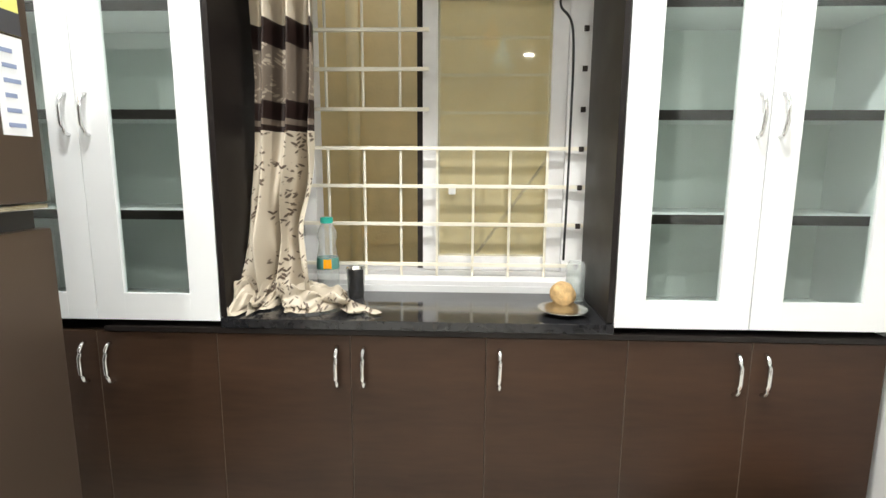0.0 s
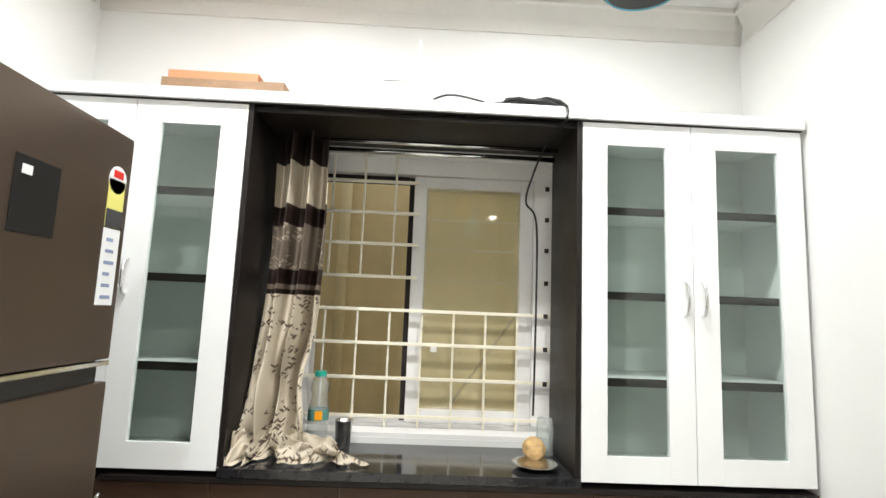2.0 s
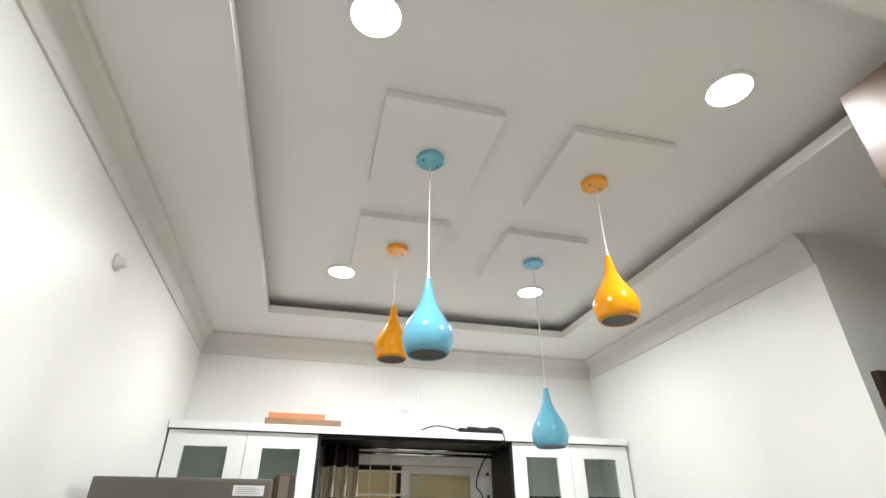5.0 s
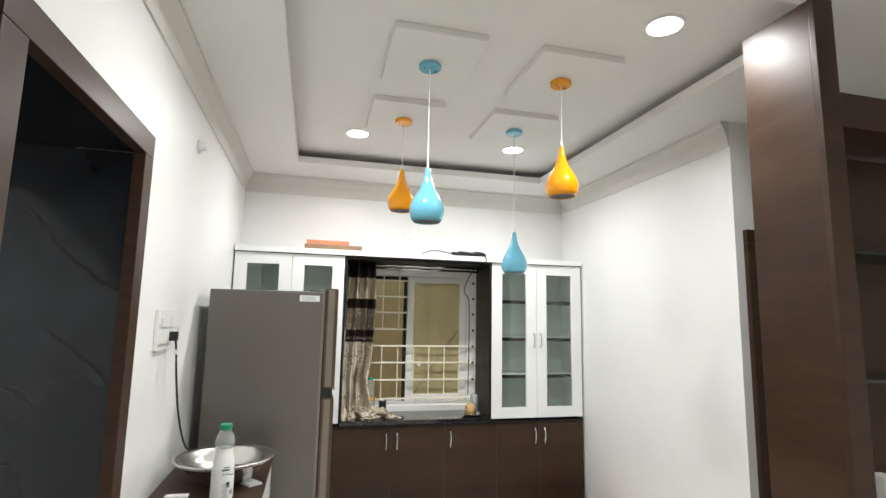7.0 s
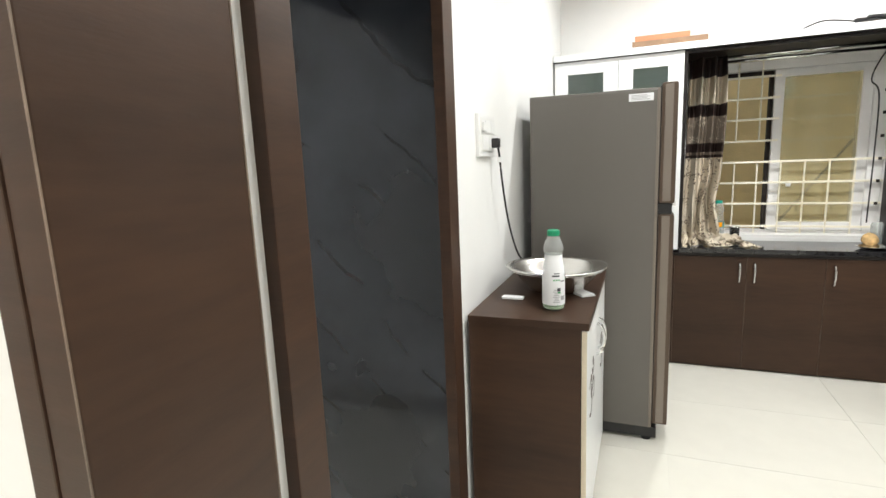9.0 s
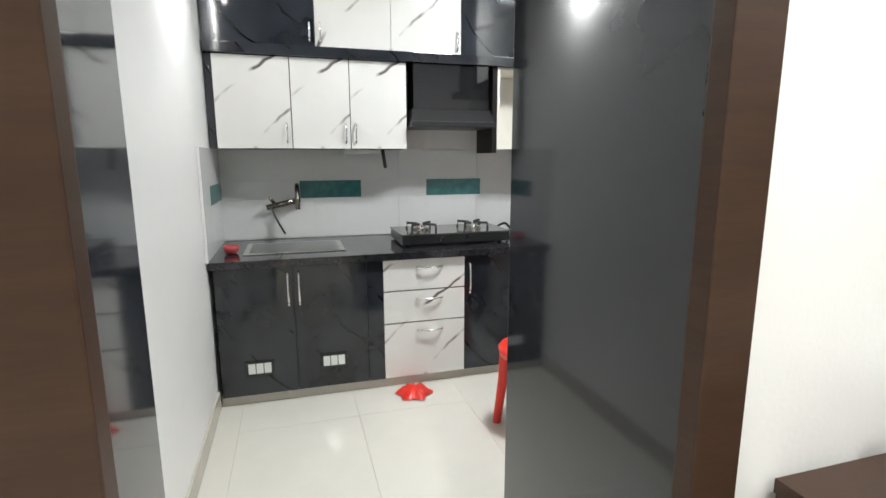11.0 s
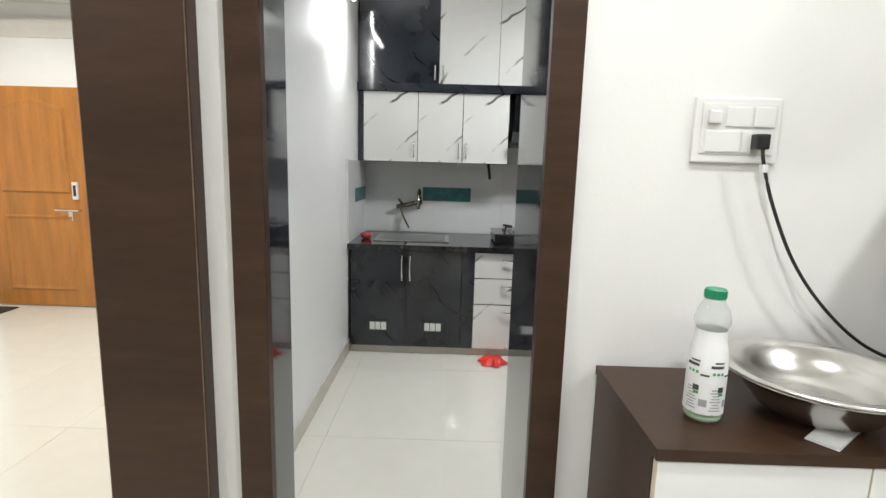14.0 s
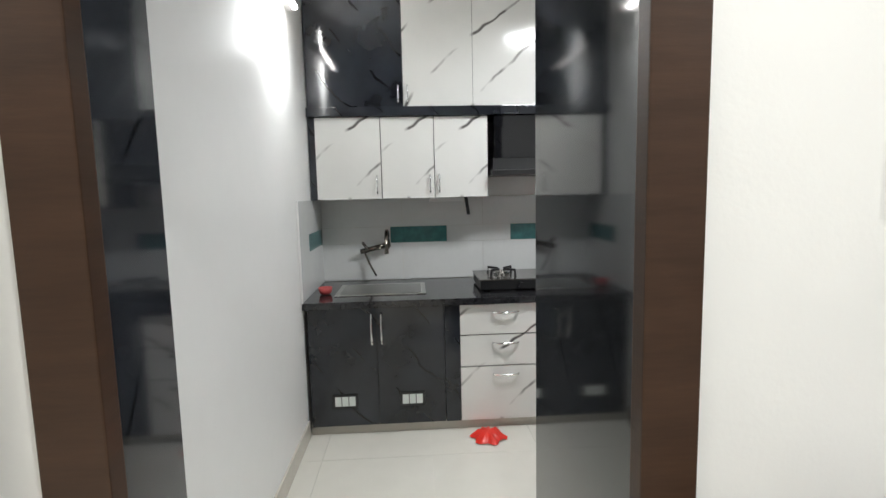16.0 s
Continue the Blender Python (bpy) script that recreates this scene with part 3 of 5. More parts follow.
def wall_cabinet(x0, x1, split, label):
    """A tall white two-door cabinet with glazed doors and shelves."""
    z0, z1 = 0.806, 2.083
    c = thing("display_cabinet", label, "cabinet", "white glazed cabinets", at=((x0 + x1) / 2, YF, z0))
    w, h = (x1 - x0) / 2, z1 - z0
    part("side", bm_box(-w, -w + 0.018, 0.022, 0.36, 0, h), WHITE, c)
    part("side", bm_box(w - 0.018, w, 0.022, 0.36, 0, h), WHITE, c)
    part("bottom", bm_box(-w + 0.018, w - 0.018, 0.022, 0.36, 0, 0.018), WHITE, c)
    part("top", bm_box(-w + 0.018, w - 0.018, 0.022, 0.36, h - 0.018, h), WHITE, c)
    part("back", bm_box(-w + 0.018, w - 0.018, 0.345, 0.36, 0.018, h - 0.018), BACKING, c)
    for z in (1.135, 1.443, 1.757):
        s = part("shelf", bm_box(-w + 0.02, w - 0.02, 0.05, 0.344, z - z0, z - z0 + 0.016), WHITE, c)
        part("edge_strip", bm_box(-w + 0.02, w - 0.02, 0.044, 0.0495, z - z0 - 0.012, z - z0 + 0.017), DARKIN, s)
    for sgn in (-1, 1):
        a, b = (-w + 0.001, split - 0.0015) if sgn < 0 else (split + 0.0015, w - 0.001)
        gx0, gx1, gz0, gz1 = a + 0.091, b - 0.093, 0.088, h - 0.085
        bm = bm_box(a, gx0, 0, 0.02, 0.002, h - 0.002, 0.001)
        bm_box(gx1, b, 0, 0.02, 0.002, h - 0.002, 0.001, bm=bm)
        bm_box(gx0, gx1, 0, 0.02, 0.002, gz0, bm=bm)
        bm_box(gx0, gx1, 0, 0.02, gz1, h - 0.002, bm=bm)
        d = part("door", bm, WHITE, c)
        p = part("pane", bm_box(gx0 - 0.004, gx1 + 0.004, 0.009, 0.013, gz0 - 0.004, gz1 + 0.004), FROST, d, "greenish glass pane")
        p.visible_shadow = False
        bow_handle("handle", (split + sgn * 0.031, 0.0, 1.44 - z0), 0.12, (0, 0, 1), (0, -1, 0), d, r=0.006)
    return c


wall_cabinet(-1.500, -0.686, 0.010, "white glazed cabinet with dark shelf edges beside the curtain")
wall_cabinet(0.537, 1.362, -0.008, "white glazed cabinet with dark shelf edges beside the wall")

niche = thing("window_niche", "dark laminate lining of the window recess", "niche lining", at=(0, 0, 0.82))
part("side", bm_box(-0.684, -0.666, YF, 2.098, 0.002, 1.262), DARKIN, niche)
part("side", bm_box(0.517, 0.535, YF, 2.098, 0.002, 1.262), DARKIN, niche)
part("header", bm_box(-0.665, 0.516, YF + 0.02, 2.098, 1.243, 1.262), DARKIN, niche)
tagged(part("top_board", bm_box(-1.505, 1.366, YF - 0.02, 2.098, 2.087, 2.128, 0.002), WHITE), "white laminate board across the cabinet tops", "board")
# Dark strip in the gap stands in for the board's shadow line.
tagged(part("shadow_strip", bm_box(-1.503, 1.364, YF - 0.006, YF + 0.02, 2.0832, 2.0865), DARKIN), "thin dark strip drawn as the shadow line under the white top board", "trim", kind="structure")

# window: frame, two sliding sashes, grille
WY = 2.212
win = tagged(new("window_1"), "white sliding window with a cream bar grille", "window", kind="structure")
bm = bm_box(WIN[0], WIN[1], WY, WY + 0.11, WIN[2], WIN[2] + 0.035, 0.003)
bm_box(WIN[0], WIN[1], WY, WY + 0.11, WIN[3] - 0.075, WIN[3], 0.003, bm=bm)
bm_box(WIN[0], WIN[0] + 0.05, WY, WY + 0.11, WIN[2] + 0.035, WIN[3] - 0.075, 0.003, bm=bm)
bm_box(WIN[1] - 0.082, WIN[1], WY, WY + 0.11, WIN[2] + 0.035, WIN[3] - 0.075, 0.003, bm=bm)
part("window_frame", bm, UPVC, win)
part("window_sill", bm_box(WIN[0] + 0.01, WIN[1] - 0.01, 2.104, WY, WIN[2], WIN[2] + 0.018, 0.003), UPVC, win)
for (sx0, sx1, sy) in ((-0.080, 0.462, WY + 0.060), (-0.087, 0.462, WY + 0.020)):
    z0, z1 = WIN[2] + 0.037, WIN[3] - 0.077
    st = 0.058
    bm = bm_box(sx0, sx0 + st, sy, sy + 0.032, z0, z1, 0.003)
    bm_box(sx1 - st, sx1, sy, sy + 0.032, z0, z1, 0.003, bm=bm)
    bm_box(sx0 + st, sx1 - st, sy, sy + 0.032, z0, z0 + 0.055, 0.003, bm=bm)
    bm_box(sx0 + st, sx1 - st, sy, sy + 0.032, z1 - 0.05, z1, 0.003, bm=bm)
    sash = part("sash", bm, UPVC, win)
    pn = part("pane", bm_box(sx0 + st - 0.004, sx1 - st + 0.004, sy + 0.014, sy + 0.018, z0 + 0.05, z1 - 0.045), PANE if sy > WY + 0.05 else PANE_DUSTY, sash)
    pn.visible_shadow = False
# Dark strips down the side and along the head of the open half.
part("side_strip", bm_box(-0.111, -0.088, WY + 0.050, WY + 0.094, WIN[2] + 0.037, WIN[3] - 0.077), DARKBROWN, win, "dark strip beside the open half")
part("head_strip", bm_box(WIN[0] + 0.05, -0.112, WY + 0.040, WY + 0.094, WIN[3] - 0.103, WIN[3] - 0.077), DARKBROWN, win)
part("latch", bm_box(0.015, 0.043, WY + 0.008, WY + 0.019, 1.185, 1.225, 0.003), WPLASTIC, win)
grille = thing("window_grille", "cream painted steel window grille", "grille", at=(0, 2.190, WIN[2]))
for z in (0.911, 1.071, 1.218, 1.362, 1.507, 1.653, 1.793, 1.935):
    part("anchor", bm_box(0.506, 0.524, -0.018, -0.0065, z - WIN[2] - 0.012, z - WIN[2] + 0.008, 0.003), DARKBROWN, grille, "dark anchor at the reveal")
    if z < 1.45:
        part("bar", bm_box(WIN[0], WIN[1], -0.006, 0.006, z - WIN[2] - 0.007, z - WIN[2] + 0.007, 0.002), BAR, grille)
    else:
        part("bar", bm_box(WIN[0], -0.06, -0.006, 0.006, z - WIN[2] - 0.007, z - WIN[2] + 0.007, 0.002), BAR, grille)
        part("bar", bm_box(-0.06, WIN[1], 0.121, 0.129, z - WIN[2] - 0.005, z - WIN[2] + 0.005, 0.002), BAR, grille)
for k in range(7):
    x = -0.452 + 0.1410 * k
    part("bar", bm_tube([(x, 0.008, 0.0), (x, 0.008, 1.362 - WIN[2])], 0.0055, 6), BAR, grille)
    if k > 2:
        continue
    part("bar", bm_tube([(x, 0.008, 1.507 - WIN[2]), (x, 0.008, WIN[3] - WIN[2])], 0.0055, 6), BAR, grille)
tagged(part("drain_pipe", bm_tube([(-0.54, 3.10, -0.4), (-0.54, 3.10, 3.4)], 0.035, 12), OUTWALL, smooth=True), "beige drain pipe on the outside wall", "pipe")
tagged(part("outside_cable", bm_tube([(0.05, 3.135, 0.65), (0.547, 3.135, 1.346), (0.75, 3.135, 1.63)], 0.010, 6), RUBBER, smooth=True), "dark cable running slantwise down the outside wall", "cable")
rod = thing("curtain_rod", "chrome double curtain rod under the niche header", "curtain rod", at=(0, 0, 2.03))
part("rod", bm_tube([(-0.56, 2.05, 0), (0.512, 2.05, 0)], 0.011, 12), CHROME, rod, smooth=True)
part("rod", bm_tube([(-0.56, 1.99, 0.022), (0.512, 1.99, 0.022)], 0.009, 12), CHROME, rod, smooth=True)
part("finial", bm_lathe([(0.0, -0.016), (0.015, -0.01), (0.018, 0), (0.015, 0.01), (0, 0.016)], 16, (-0.57, 1.99, 0.022)), CHROME, rod, smooth=True)


def window_curtain():
    """A bunched satin curtain that hangs at the side and heaps up on the counter."""
    bm = bmesh.new()
    nu, nv, nh = 150, 110, 60
    g = []
    for j in range(nv + 1):
        v = j / nv
        z = 2.055 - v * 1.195
        drop = max(0.0, (v - 0.40) / 0.60)
        x0 = -0.640 - 0.022 * drop
        x1 = -0.425 + 0.012 * math.sin(v * 5) - 0.030 * math.exp(-((v - 0.80) / 0.10) ** 2)
        amp = 0.044 + 0.014 * math.sin(math.pi * v)
        row = []
        for i in range(nu + 1):
            u = i / nu
            wob = noise.noise(Vector((2.2 * u, 3.0 * v, 0.7)))
            ph = 2 * math.pi * (2.7 * u ** 1.15 + 0.20 * v * math.sin(2.5 * u)) + 1.1 * wob * v
            crease = noise.noise(Vector((5 * u + 3 * v, 7 * v - 4 * u, 1.3)))
            y = 1.955 + amp * (math.sin(ph) + 0.35 * math.sin(2.1 * ph + 3 * v)) + 0.050 * drop * crease + 0.042 * drop * math.sin(11 * v + 7.5 * u) - 0.11 * drop ** 1.7 * (1 - 0.55 * u)
            x = x0 + (x1 - x0) * u + 0.012 * math.sin(0.5 * ph + 6 * v) * drop
            row.append(bm.verts.new((min(max(x, -0.662), 0.5), y, z)))
        g.append(row)
    last = [q.co.copy() for q in g[-1]]
    for j in range(1, nh + 1):
        s = j / nh
        row = []
        for i in range(nu + 1):
            u = i / nu
            p = last[i]
            w = noise.noise(Vector((5 * u, 3.5 * s, 4.7)))
            w2 = noise.noise(Vector((13 * u, 8 * s, 2.1)))
            x = p.x + 0.24 * max(0.0, u - 0.30) ** 1.2 / 0.65 * s ** 0.8 + 0.025 * w * s
            y = p.y + (-0.11 + 0.05 * u) * s + 0.045 * w2 * s
            ridge = 0.5 + 0.5 * math.sin(2 * math.pi * (4.3 * u - 0.7 * s) + 4 * w)
            z = 0.826 + 0.034 * (1 - s) + (0.085 * ridge + 0.035 * abs(w2)) * math.sin(math.pi * min(1, 0.12 + 0.88 * s)) ** 0.6 * (1 - 0.5 * s) * (1 - 0.35 * u)
            row.append(bm.verts.new((max(x, -0.662), max(y, YF - 0.004), max(z, 0.824))))
        g.append(row)
    for a, b in zip(g, g[1:]):
        for i in range(nu):
            bm.faces.new((a[i], a[i + 1], b[i + 1], b[i]))
    return tagged(part("window_curtain", bm, CURTAIN, smooth=True), "cream satin curtain with dark bands heaped on the counter", "curtain")


window_curtain()


def bottle(name, at, h, r, cap, label_mat, label, wrap=(0.07, 0.52)):
    """A clear waisted bottle: foot, straight lower body, waist, bulging shoulder, neck and ridged cap."""
    b = thing(name, label, "bottle", at=at)
    prof = [(0.80, 0.0), (0.95, 0.012), (1.0, 0.045), (1.0, 0.40), (0.96, 0.50), (0.80, 0.62), (0.74, 0.67), (0.78, 0.71), (0.90, 0.75), (0.90, 0.78), (0.80, 0.84), (0.58, 0.895), (0.52, 0.92), (0.52, 0.935)]
    part("body", bm_lathe([(r * a, h * z) for a, z in prof], 32), BOTTLE, b, smooth=True)
    bm = bm_lathe([(r * 0.52, h * 0.928), (r * 0.55, h * 0.934), (r * 0.55, h * 0.992), (r * 0.50, h)], 32)
    for k in range(16):
        a = 2 * math.pi * k / 16
        bm_tube([(0.55 * r * math.cos(a), 0.55 * r * math.sin(a), h * 0.938), (0.55 * r * math.cos(a), 0.55 * r * math.sin(a), h * 0.988)], 0.0009, 4, bm=bm)
    part("cap", bm, cap, b)
    rows = [(a, z) for a, z in ((1.0, 0.045), (1.0, 0.40), (0.96, 0.50), (0.80, 0.62), (0.74, 0.67), (0.77, 0.70))]
    lo, hi = wrap

    def radius(z):
        for (a0, z0), (a1, z1) in zip(rows, rows[1:]):
            if z0 <= z <= z1:
                return a0 + (a1 - a0) * (z - z0) / (z1 - z0)
        return rows[-1][0]

    part("label", bm_lathe([(r * 1.015 * radius(lo + (hi - lo) * k / 10) + 0.0002, h * (lo + (hi - lo) * k / 10)) for k in range(11)], 32, cap=False), label_mat, b, "printed wrap label", smooth=True)
    return b


def print_bar(parent, r, angle, half, z0, z1, material):
    """A curved bar of print lying on a round label."""
    bm = bmesh.new()
    rows = [[bm.verts.new((r * math.cos(angle + half * (k / 3 - 1)), r * math.sin(angle + half * (k / 3 - 1)), z)) for k in range(7)] for z in (z0, z1)]
    for k in range(6):
        bm.faces.new((rows[0][k], rows[0][k + 1], rows[1][k + 1], rows[1][k]))
    return part("label_print", bm, material, parent)


wb = bottle("water_bottle", (-0.418, 2.02, 0.821), 0.29, 0.040, TEALCAP, mat("bottle_wrap", (0.10, 0.30, 0.26), 0.4, var=0.3, scale=30), "clear water bottle with teal cap on the counter", (0.36, 0.50))
print_bar(wb, 0.0420, -1.35, 0.35, 0.108, 0.142, ORANGE)
tagged(part("steel_tumbler", bm_lathe([(0.026, 0), (0.028, 0.003), (0.035, 0.105), (0.036, 0.107), (0.033, 0.105), (0.026, 0.006), (0, 0.006)], 28, (-0.315, 2.015, 0.821)), STEEL, smooth=True), "shiny steel tumbler on the granite counter", "tumbler")
plate = tagged(part("steel_plate", bm_lathe([(0.0, 0.003), (0.06, 0.003), (0.075, 0.012), (0.085, 0.016), (0.086, 0.018), (0.075, 0.016), (0.058, 0.007), (0, 0.007)], 36, (0.405, 1.835, 0.821)), STEEL, smooth=True), "small steel plate on the granite counter", "plate")
bm = bmesh.new()
bmesh.ops.create_icosphere(bm, subdivisions=4, radius=0.043)
for v in bm.verts:
    v.co *= 1 + 0.10 * noise.noise(v.co * 22) + 0.06 * noise.noise(v.co * 60)
    v.co += Vector((0.418, 1.925, 0.864))
tagged(part("coconut", bm, COIR, smooth=True), "husked pale brown coconut on the counter", "coconut")
gj = tagged(part("glass_jar", bm_lathe([(0.030, 0), (0.034, 0.004), (0.034, 0.12), (0.028, 0.14), (0.026, 0.14), (0.031, 0.118), (0.031, 0.006), (0, 0.006)], 24, (0.478, 2.01, 0.821)), BOTTLE, smooth=True), "empty clear glass jar by the window", "jar")

# things on the top board
tagged(part("wooden_board", bm_box(-1.00, -0.56, 1.712, 1.92, 2.129, 2.163, 0.003), BOARD), "flat brown wooden board on top of the cabinet", "board")
tagged(part("orange_folder", bm_box(-0.985, -0.66, 1.725, 1.90, 2.164, 2.198, 0.004), BRICK), "orange-brown flat package on the board", "package")
rt = thing("wifi_router", "white router with upright antennas on the cabinet", "router", at=(-0.145, 1.80, 2.129))
part("body", bm_box(-0.085, 0.075, -0.012, 0.018, 0, 0.105, 0.006), WPLASTIC, rt)
for k in range(3):
    part("status_print", bm_box(-0.045, 0.02 - 0.012 * k, -0.0175, -0.0165, 0.112 + 0.010 * k, 0.115 + 0.010 * k), GREYINK, rt)
part("antenna", bm_tube([(0.068, 0, 0.02), (0.068, 0, 0.27)], 0.007, 10), WPLASTIC, rt)
part("antenna", bm_tube([(-0.068, 0, 0.02), (-0.068, 0, 0.18)], 0.007, 10), WPLASTIC, rt)
part("flap", bm_box(-0.07, 0.03, -0.016, -0.0125, 0.10, 0.15, 0.001), WPLASTIC, rt)
random.seed(5)
cab = []
for k in range(160):
    a = k * 0.42
    cab.append((0.35 + (0.13 + 0.02 * math.sin(k * 1.7)) * math.cos(a), 1.80 + (0.07 + 0.015 * math.sin(k * 0.9)) * math.sin(a), 2.137 + 0.028 * (k / 160) + 0.006 * math.sin(k * 2.1)))
tagged(part("cable_coil", bm_tube(cab, 0.006, 6), RUBBER, smooth=True), "coil of black cable on top of the cabinet", "cable")
tagged(part("loose_cable", bm_tube(curve_pts([(-0.07, 1.80, 2.136), (0.03, 1.75, 2.165), (0.15, 1.76, 2.155), (0.24, 1.80, 2.142)], 24), 0.004, 6), RUBBER, smooth=True), "thin dark cable from the router to the coil", "cable")
tagged(part("hanging_cable", bm_tube(curve_pts([(0.45, 1.74, 2.140), (0.47, 1.700, 2.122), (0.465, 1.700, 2.07), (0.44, 1.90, 2.04), (0.42, 2.04, 1.96), (0.40, 2.085, 1.85), (0.45, 2.10, 1.76), (0.455, 2.10, 1.40), (0.45, 2.10, 0.95)], 60), 0.0045, 6), RUBBER, smooth=True), "dark cable hanging down beside the window", "cable")

# ---- fridge ----
fr = thing("refrigerator", "tall two-door refrigerator, grey sides and brown doors", "refrigerator", at=(-1.14, 0.925, 0))
FX0, FX1, FD0, FD1, FY0, FY1 = -0.31, 0.290, 0.295, 0.366, -0.30, 0.30
part("body", bm_box(FX0, FX1, FY0, FY1, 0.075, 1.745, 0.012), FRIDGE_SIDE, fr)
smooth_by_angle(part("upper_door", bm_box(FD0, FD1, FY0, FY1, 1.215, 1.765, 0.014), FRIDGE_DOOR, fr, "brown upper door"))
smooth_by_angle(part("lower_door", bm_box(FD0, FD1, FY0, FY1, 0.10, 1.165, 0.014), FRIDGE_DOOR, fr, "brown lower door"))
part("door_gasket", bm_box(FX1, FD0, FY0 + 0.012, FY1 - 0.012, 0.11, 1.75), RUBBER, fr)
part("grip_recess", bm_box(FD0, FD1 - 0.012, FY0 + 0.01, FY1 - 0.03, 1.165, 1.214), BLACK, fr, "black grip recess between the doors")
part("grip_trim", bm_box(FD1 - 0.012, FD1 + 0.004, FY0 + 0.01, FY1 - 0.01, 1.203, 1.214, 0.002), CHROME, fr)
part("plinth", bm_box(FX0 + 0.02, FD1 - 0.05, FY0 + 0.01, FY1 - 0.01, 0.02, 0.075), BLACK, fr)
for fx in (-0.27, 0.27):
    for fy in (-0.26, 0.26):
        part("foot", bm_lathe([(0.024, 0), (0.024, 0.012), (0.012, 0.02)], 12, (fx, fy, 0)), BLACK, fr)
part("hinge_cover", bm_box(0.20, 0.32, 0.20, 0.29, 1.746, 1.775, 0.004), BLACK, fr)
for fz0, fz1 in ((1.225, 1.755), (0.11, 1.155)):
    part("door_edge", bm_box(FD0 + 0.016, FD1 - 0.020, FY0 - 0.0025, FY0 + 0.004, fz0, fz1, 0.002), EDGE_METAL, fr, "pale champagne door edge")
part("body_edge", bm_box(FX1 - 0.012, FX1 + 0.002, FY0 - 0.002, FY0 + 0.01, 0.08, 1.742, 0.002), EDGE_METAL, fr)
part("side_label", bm_box(0.155, 0.262, FY0 - 0.002, FY0 - 0.0006, 1.688, 1.722), PAPER, fr, "white side label")
for k in range(4):
    part("label_print", bm_box(0.166, 0.246 - 0.012 * (k % 2), FY0 - 0.0032, FY0 - 0.0022, 1.694 + 0.0062 * k, 1.6965 + 0.0062 * k), GREYINK, fr)
en = part("energy_label", bm_box(FD1 + 0.0006, FD1 + 0.002, 0.212, 0.275, 1.53, 1.645), YELLOW, fr, "yellow energy label")
bm = bm_lathe([(0.034, 0), (0.034, 0.0014)], 24)
bmesh.ops.rotate(bm, verts=bm.verts, cent=(0, 0, 0), matrix=Matrix.Rotation(radians(90), 3, "Y"))
bmesh.ops.translate(bm, verts=bm.verts, vec=(FD1 + 0.0006, 0.2435, 1.645))
part("label_dial", bm, PAPER, fr)
part("label_dial_mark", bm_box(FD1 + 0.0022, FD1 + 0.003, 0.225, 0.262, 1.650, 1.668), RED, fr)
part("label_band", bm_box(FD1 + 0.0022, FD1 + 0.003, 0.212, 0.275, 1.53, 1.572), INK, fr)
part("spec_label", bm_box(FD1 + 0.0006, FD1 + 0.002, 0.212, 0.275, 1.345, 1.526), PAPER, fr, "white printed label")
for k in range(6):
    part("label_print", bm_box(FD1 + 0.0022, FD1 + 0.003, 0.225, 0.262 - 0.006 * (k % 3), 1.36 + 0.027 * k, 1.368 + 0.027 * k), mat("label_ink", (0.25, 0.3, 0.45), 0.6) if k == 0 else bpy.data.materials["label_ink"], fr)
part("control_panel", bm_box(FD1 + 0.0006, FD1 + 0.003, -0.06, 0.055, 1.475, 1.62, 0.001), BLACK, fr, "black glossy control panel")
part("panel_mark", bm_box(FD1 + 0.0032, FD1 + 0.004, -0.045, -0.02, 1.585, 1.603), PAPER, fr)

# ---- side cabinet with the cut-out emblem ----
SX0, SX1, SY0, SY1 = XL + 0.014, -1.075, -0.285, 0.565
sc = thing("side_cabinet", "dark walnut low cabinet with white doors", "cabinet", at=(0, 0, 0))
part("top", bm_box(SX0, SX1 + 0.004, SY0 - 0.004, SY1, 0.872, 0.897, 0.002), WOOD, sc)
part("side_panel", bm_box(SX0 + 0.002, SX1 - 0.022, SY0, SY0 + 0.018, 0.055, 0.871), WOOD, sc)
part("side_panel", bm_box(SX0 + 0.002, SX1 - 0.022, SY1 - 0.018, SY1, 0.055, 0.871), WOOD, sc)
part("body", bm_box(SX0 + 0.002, SX1 - 0.06, SY0 + 0.018, SY1 - 0.018, 0.055, 0.871), DARKIN, sc)
